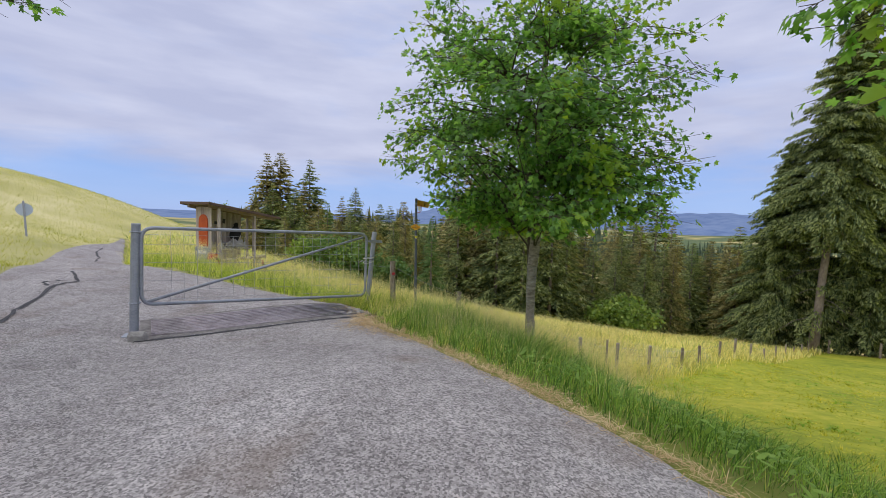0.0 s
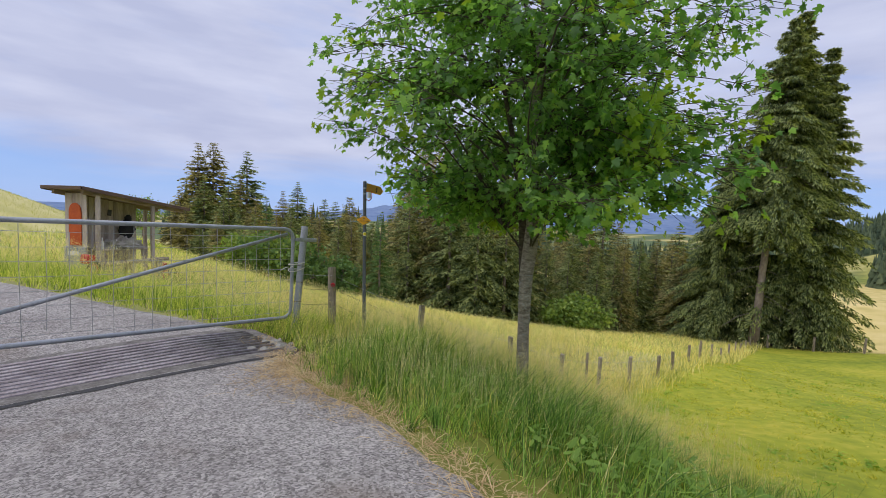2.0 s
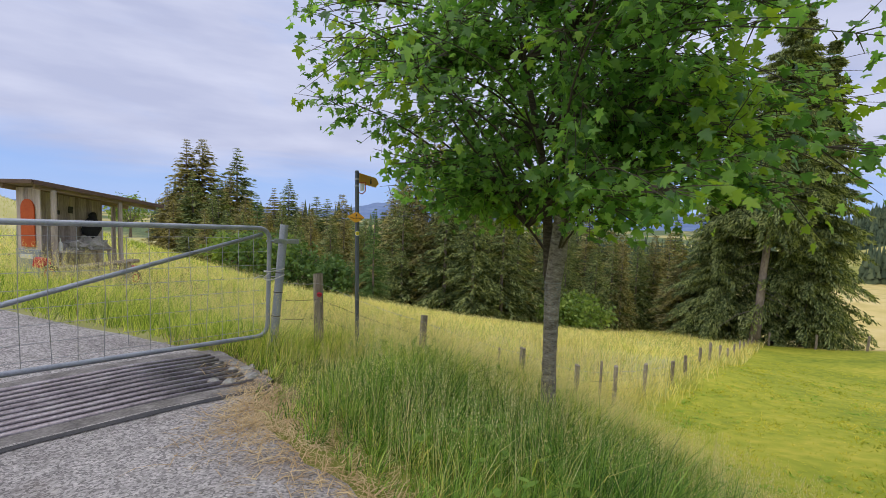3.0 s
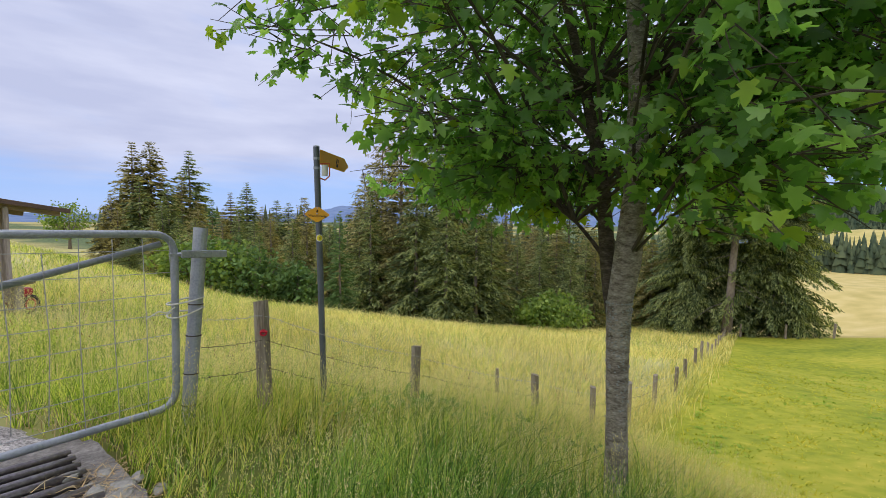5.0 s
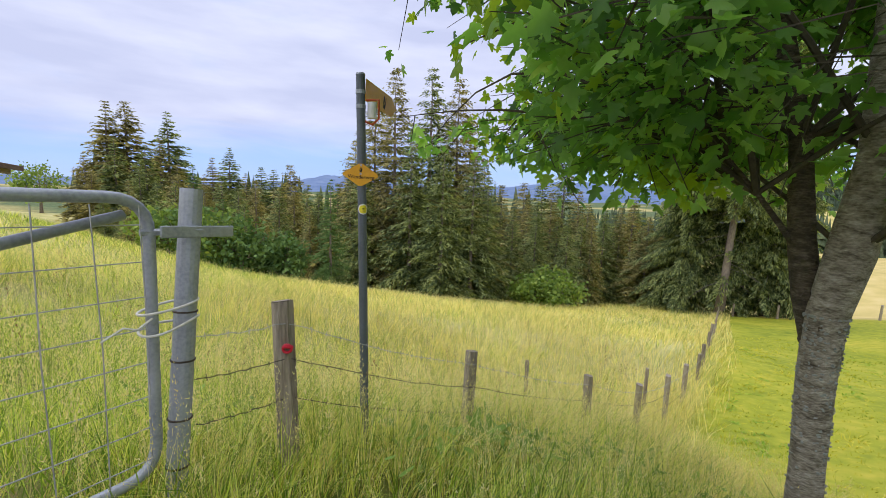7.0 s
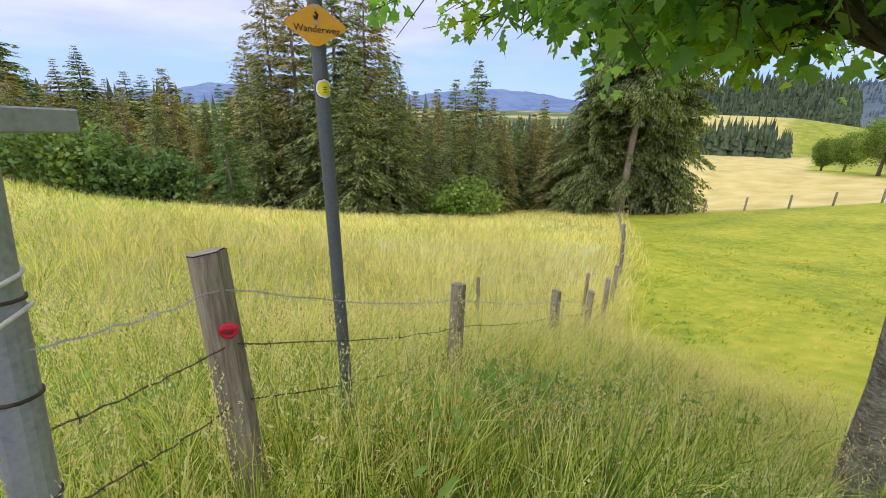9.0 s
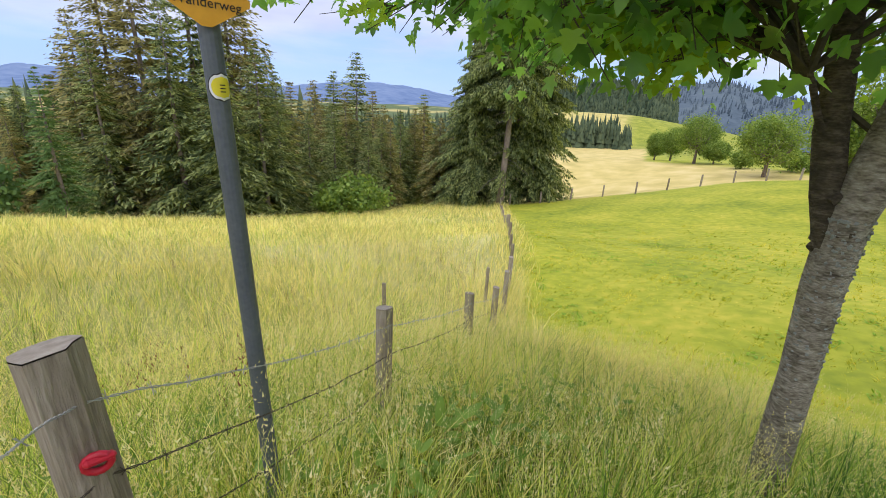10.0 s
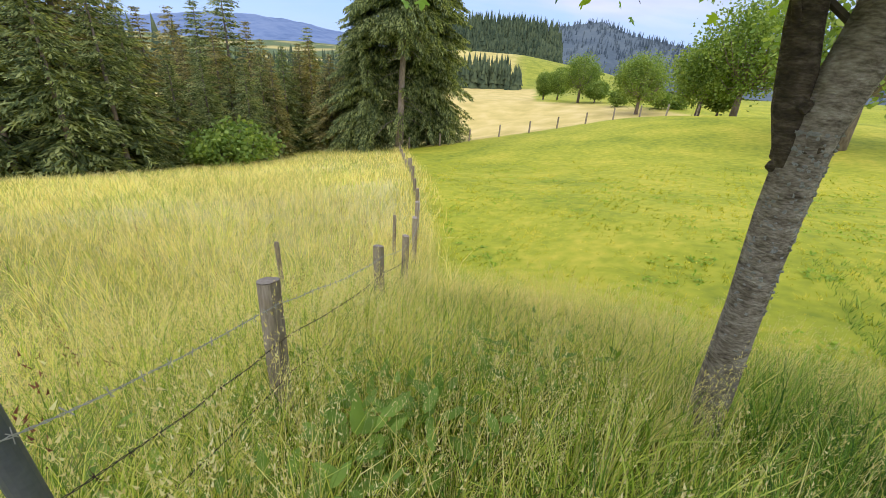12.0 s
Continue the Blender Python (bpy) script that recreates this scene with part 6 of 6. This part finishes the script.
def build_grass():
    rng = np.random.default_rng(77)
    U = rng.uniform
    # verge and bank between the lane and the fence
    for k, (n, box4, hi, gold) in enumerate(((88000, (-1.6, 5.2, 5.4, 12.2), 0.40, 0), (95000, (0.0, 9.5, -2.5, 6.4), 0.30, 0))):
        p = scatter(n, *box4, rng, lambda x, y: off_road(x, y) & (left_of_fence(x, y) < 0.9))
        keep = U(0, 1, len(p)) < np.clip(1.25 - 0.14 * np.hypot(p[:, 0] - 1, p[:, 1] - 8.5), 0.35, 1)
        p = p[keep]
        m = len(p)
        h = hi * U(0.35, 1.25, m) * (1 + 0.45 * patchy(p, 0.9, 1.0)) * (0.45 + 0.55 * smooth01(0.0, 0.7, edge_distance(p[:, 0], p[:, 1])))
        h = h * trodden(p)
        far = smooth01(2.4, 5.0, p[:, 0] + 0.25 * (8 - p[:, 1])) if k == 0 else smooth01(4.6, 7.4, p[:, 0] + 0.25 * (8 - p[:, 1]))
        h = h * (1 - 0.6 * far)
        dry = U(0, 1, m) < (0.05 + 0.20 * patchy(p, 0.7, 8.0) + 0.20 * smooth01(7.4, 9.4, p[:, 1]) + 0.62 * far * (k == 0) + 0.12 * smooth01(8.6, 9.4, p[:, 1]))
        lush = ~dry & (U(0, 1, m) < 0.88 * smooth01(8.8, 7.2, p[:, 1]) + 0.04)
        rest = ~dry & ~lush
        blades("verge_grass", p[rest], h[rest], U(0.0035, 0.009, rest.sum()), U(0.1, 0.95, rest.sum()), M_BLADE, "light green roadside grass, tall and uneven", rng, cell=0.16)
        blades("lush_grass", p[lush], h[lush], U(0.004, 0.009, lush.sum()), U(0.1, 0.95, lush.sum()), M_LUSH, "lush dark green roadside grass", rng, cell=0.20)
        blades("dry_verge_grass", p[dry], h[dry] * 1.1, U(0.003, 0.006, dry.sum()), U(0.2, 0.9, dry.sum()), M_BLADEGOLD, "dry yellow stems among the roadside grass", rng, cell=0.24)
    # hay meadow behind the fence, near then far
    for n, box4, w, hi, dens in ((130000, (-8.5, 9.0, 8.5, 20.0), 0.0055, 0.58, 11), (85000, (-12, 22, 12, 30), 0.011, 0.58, 26), (80000, (-20, 36, 20, 44), 0.022, 0.55, 60)):
        p = scatter(n, *box4, rng, lambda x, y: off_road(x, y, 0.1) & (left_of_fence(x, y) > -0.4) & beyond_lane(x, y))
        d = np.hypot(p[:, 0], p[:, 1] - 8)
        p = p[(d < dens) & (U(0, 1, len(p)) < np.clip(1.3 - d / dens, 0.25, 1))] if dens < 60 else p[d > 14]
        m = len(p)
        tone = patchy(p, 0.28, 5.0)
        h = hi * U(0.5, 1.2, m) * (1 + 0.35 * tone)
        near = np.clip(1 - np.hypot(p[:, 0] + 1, p[:, 1] - 9) / 9, 0, 1)
        g = U(0, 1, m) < 0.24 + 0.85 * near + 0.25 * (tone < -0.12) + 0.4 * smooth01(-0.5, -4.0, p[:, 0])
        blades("meadow_grass", p[~g], h[~g], U(0.4, 1.2, (~g).sum()) * w, U(0.2, 1.25, (~g).sum()), M_BLADEGOLD, "golden dry hay-meadow grass standing tall", rng, cell=0.26 if dens < 20 else 0.5 if dens < 40 else 0.0)
        if g.sum() > 20:
            blades("meadow_green", p[g], h[g] * 0.8, U(0.5, 1.4, g.sum()) * w, U(0.2, 1.2, g.sum()), M_BLADE, "green grass mixed into the hay meadow", rng, cell=0.22 if dens < 20 else 0.5 if dens < 40 else 0.0)
    # green fringe along the lane behind the gate
    p = scatter(26000, -10, -1.2, 8.4, 15.5, rng, lambda x, y: off_road(x, y, -0.05) & (edge_distance(x, y) < 1.3) & beyond_lane(x, y))
    m = len(p)
    blades("fringe_grass", p, U(0.12, 0.42, m) * (0.5 + 0.5 * smooth01(0, 0.6, edge_distance(p[:, 0], p[:, 1]))), U(0.005, 0.011, m), U(0.2, 1.0, m), M_BLADE, "light green grass fringing the lane behind the gate", rng, cell=0.2)
    # seed heads
    p = scatter(22000, -8, 9, 8.5, 19, rng, lambda x, y: off_road(x, y, 0.1) & (left_of_fence(x, y) > -0.6) & beyond_lane(x, y))
    heads("seed_heads", p, U(0.45, 0.85, len(p)), rng, M_SEED, "pale seed heads over the hay meadow", 0.05)
    p = scatter(6500, -1.6, 4.2, 5.6, 11.4, rng, lambda x, y: off_road(x, y, 0.2) & (left_of_fence(x, y) < 0.5))
    heads("seed_heads", p, U(0.35, 0.70, len(p)) * trodden(p), rng, M_SEED, "pale feathery seed heads in the roadside grass", 0.036)
    p = scatter(5000, 0.3, 5.0, 8.2, 12.5, rng, lambda x, y: (left_of_fence(x, y) < 0.6) & (np.hypot(x + 0.1, y - 8.6) > 0.7))
    heads("seed_heads", p, U(0.25, 0.55, len(p)), rng, M_SEED, "hazy golden bent-grass panicles along the fence", 0.03)
    p = scatter(130, -6, 9, 9.5, 18, rng, lambda x, y: left_of_fence(x, y) > 0.3)
    heads("dock_spikes", np.repeat(p, 4, 0) + rng.normal(0, 0.012, (len(p) * 4, 3)), U(0.5, 0.8, len(p) * 4), rng, M_DOCK, "reddish brown dock seed spikes in the meadow", 0.07)
    # pasture
    p = scatter(120000, 2.5, 26, -4, 24, rng, lambda x, y: (left_of_fence(x, y) < -0.3) & off_road(x, y, 1.6))
    d = np.hypot(p[:, 0] - 1, p[:, 1] - 8)
    p = p[U(0, 1, len(p)) < np.clip(1.2 - d / 24, 0.18, 1)]
    m, d = len(p), np.hypot(p[:, 0] - 1, p[:, 1] - 8)
    blades("pasture_grass", p, U(0.03, 0.09, m) * (1 + 0.6 * patchy(p, 0.8, 2.0)) + 0.01, 0.006 + 0.0012 * d, U(0.5, 1.6, m), M_PASTURE, "short bright green pasture grass", rng, cell=0.3)
    # rough strip of dry grass along the pasture side of the fence
    p = scatter(30000, 0.5, 34, 8, 34, rng, lambda x, y: (np.abs(left_of_fence(x, y) + 0.1) < 0.9))
    m = len(p)
    blades("fence_grass", p, U(0.25, 0.65, m), 0.006 + 0.0009 * np.hypot(p[:, 0], p[:, 1] - 8), U(0.2, 0.7, m), M_BLADEGOLD, "dry yellow grass left standing along the fence", rng, cell=0.4)
    # hillside beyond the lane
    p = scatter(60000, -34, -7, 2, 40, rng, lambda x, y: ~in_poly(x, y, ROAD_POLY) & (edge_distance(x, y, ROAD_LEFT) > 0.1) & (x < -7))
    m = len(p)
    blades("hill_grass", p, U(0.08, 0.22, m), U(0.008, 0.018, m), U(0.5, 1.4, m), M_BLADEHILL, "yellowish green grass on the hillside", rng)
    # dry straw on the lane's edge
    t = np.concatenate([U(1.5, 8.7, 3600), rng.normal(7.1, 0.5, 1700)])
    a = np.array(ROAD_RIGHT, float)
    x, y = np.interp(t, range(len(a)), a[:, 0]), np.interp(t, range(len(a)), a[:, 1])
    s = rng.normal(0.02, 0.10, len(t)) * (1 + 1.6 * np.exp(-((y - 6.6) / 0.7) ** 2))
    x, y = x + s * 0.85, y + s * 0.5
    p = np.stack([x, y, land(x, y) + 0.012], 1)
    blades("straw", p, U(0.02, 0.06, len(p)), U(0.004, 0.008, len(p)), U(1.5, 5.0, len(p)), M_STRAW, "cut dry straw lying along the asphalt's edge", rng, bend=0.5, category="straw")
    p = scatter(500, -2.6, -0.9, 8.4, 9.5, rng, lambda x, y: off_road(x, y, 0.0))
    blades("straw", p, U(0.1, 0.3, len(p)), U(0.004, 0.007, len(p)), U(0.3, 1.0, len(p)), M_STRAW, "dry straw tuft beside the cattle grid", rng, category="straw")
    # buttercups in the pasture
    p = scatter(1500, 5, 30, 0, 22, rng, lambda x, y: left_of_fence(x, y) < -1.2)
    n = len(p)
    p[:, 2] += U(0.10, 0.2, n)
    o = ((0, -0.5), (0.5, 0), (0, 0.5), (-0.5, 0))
    me = leaf_mesh("buttercups", p, rng.normal(0, 1, (n, 3)) * [1, 1, 0.1], np.tile([0, 0, 1.0], (n, 1)), U(0.02, 0.04, n), rng, np.zeros(n, int), [M_LEMON], o)
    tagged(new("buttercups", me), "small yellow buttercups dotting the pasture", "flowers", kind="stuff")
    # clover and dandelion rosettes that dot the pasture
    q = scatter(1500, 3.2, 24, -2, 20, rng, lambda x, y: (left_of_fence(x, y) < -0.9) & off_road(x, y, 1.5))
    near = np.hypot(q[:, 0] - 1, q[:, 1] - 8)
    q = q[(patchy(q, 0.35, 4.0) > -0.12) & (U(0, 1, len(q)) < np.clip(1.3 - near / 20, 0.25, 1))]
    q = np.repeat(q, 14, 0)
    n = len(q)
    q = q + rng.normal(0, 0.07, (n, 3)) * [1, 1, 0.05] + [0, 0, 0.04]
    o = ((0, 0), (0.22, 0.3), (0.26, 0.6), (0.12, 0.92), (0, 1), (-0.12, 0.92), (-0.26, 0.6), (-0.22, 0.3))
    me = leaf_mesh("pasture_herbs", q, rng.normal(0, 1, (n, 3)) * [1, 1, 0.1] + [0, 0, 0.35], np.tile([0, 0, 1.0], (n, 1)) + rng.normal(0, 0.3, (n, 3)), U(0.04, 0.09, n), rng, np.zeros(n, int), [M_CLOVER], o)
    tagged(new("pasture_herbs", me), "low green clover and dandelion leaves dotting the pasture", "herbs", kind="stuff")
    # broad dock and nettle leaves
    o = ((0, 0), (0.16, 0.15), (0.20, 0.45), (0.12, 0.8), (0, 1), (-0.12, 0.8), (-0.20, 0.45), (-0.16, 0.15))
    spots = []
    for cx, cy, r, k in ((1.0, 9.55, 0.5, 150), (0.2, 9.45, 0.5, 110), (0.3, 10.4, 0.8, 120), (1.3, 10.2, 0.7, 110), (-1.2, 10.2, 0.8, 110), (2.5, 9.3, 0.7, 70), (2.0, 4.9, 0.9, 300), (1.5, 6.3, 0.9, 260), (2.9, 3.6, 0.9, 200), (0.9, 7.2, 0.6, 120), (2.3, 6.6, 0.8, 160), (1.8, 9.3, 0.6, 170), (2.9, 8.0, 0.5, 40), (3.0, 2.6, 0.7, 50)):
        q = np.stack([rng.normal(cx, r * 0.5, k), rng.normal(cy, r * 0.5, k)], 1)
        q = q[off_road(q[:, 0], q[:, 1], 0.1)]
        spots.append(np.column_stack([q, land(q[:, 0], q[:, 1]) + U(0.05, 0.26 + 0.06 * (cy > 9), len(q))]))
    p = np.concatenate(spots)
    n = len(p)
    wide = np.where(np.hypot(p[:, 0] - 0.95, p[:, 1] - 9.55) < 0.40, 1.35, 1.0)
    me = leaf_mesh("dock_leaves", p, rng.normal(0, 1, (n, 3)) * [1, 1, 0.2] + [0, 0, 0.35], np.tile([0, 0, 1.0], (n, 1)) + rng.normal(0, 0.3, (n, 3)), U(0.05, 0.12, n) * wide, rng, np.zeros(n, int), [M_HERB], o)
    tagged(new("dock_leaves", me), "broad dark green dock leaves among the roadside grass", "herbs", kind="stuff")


build_grass()
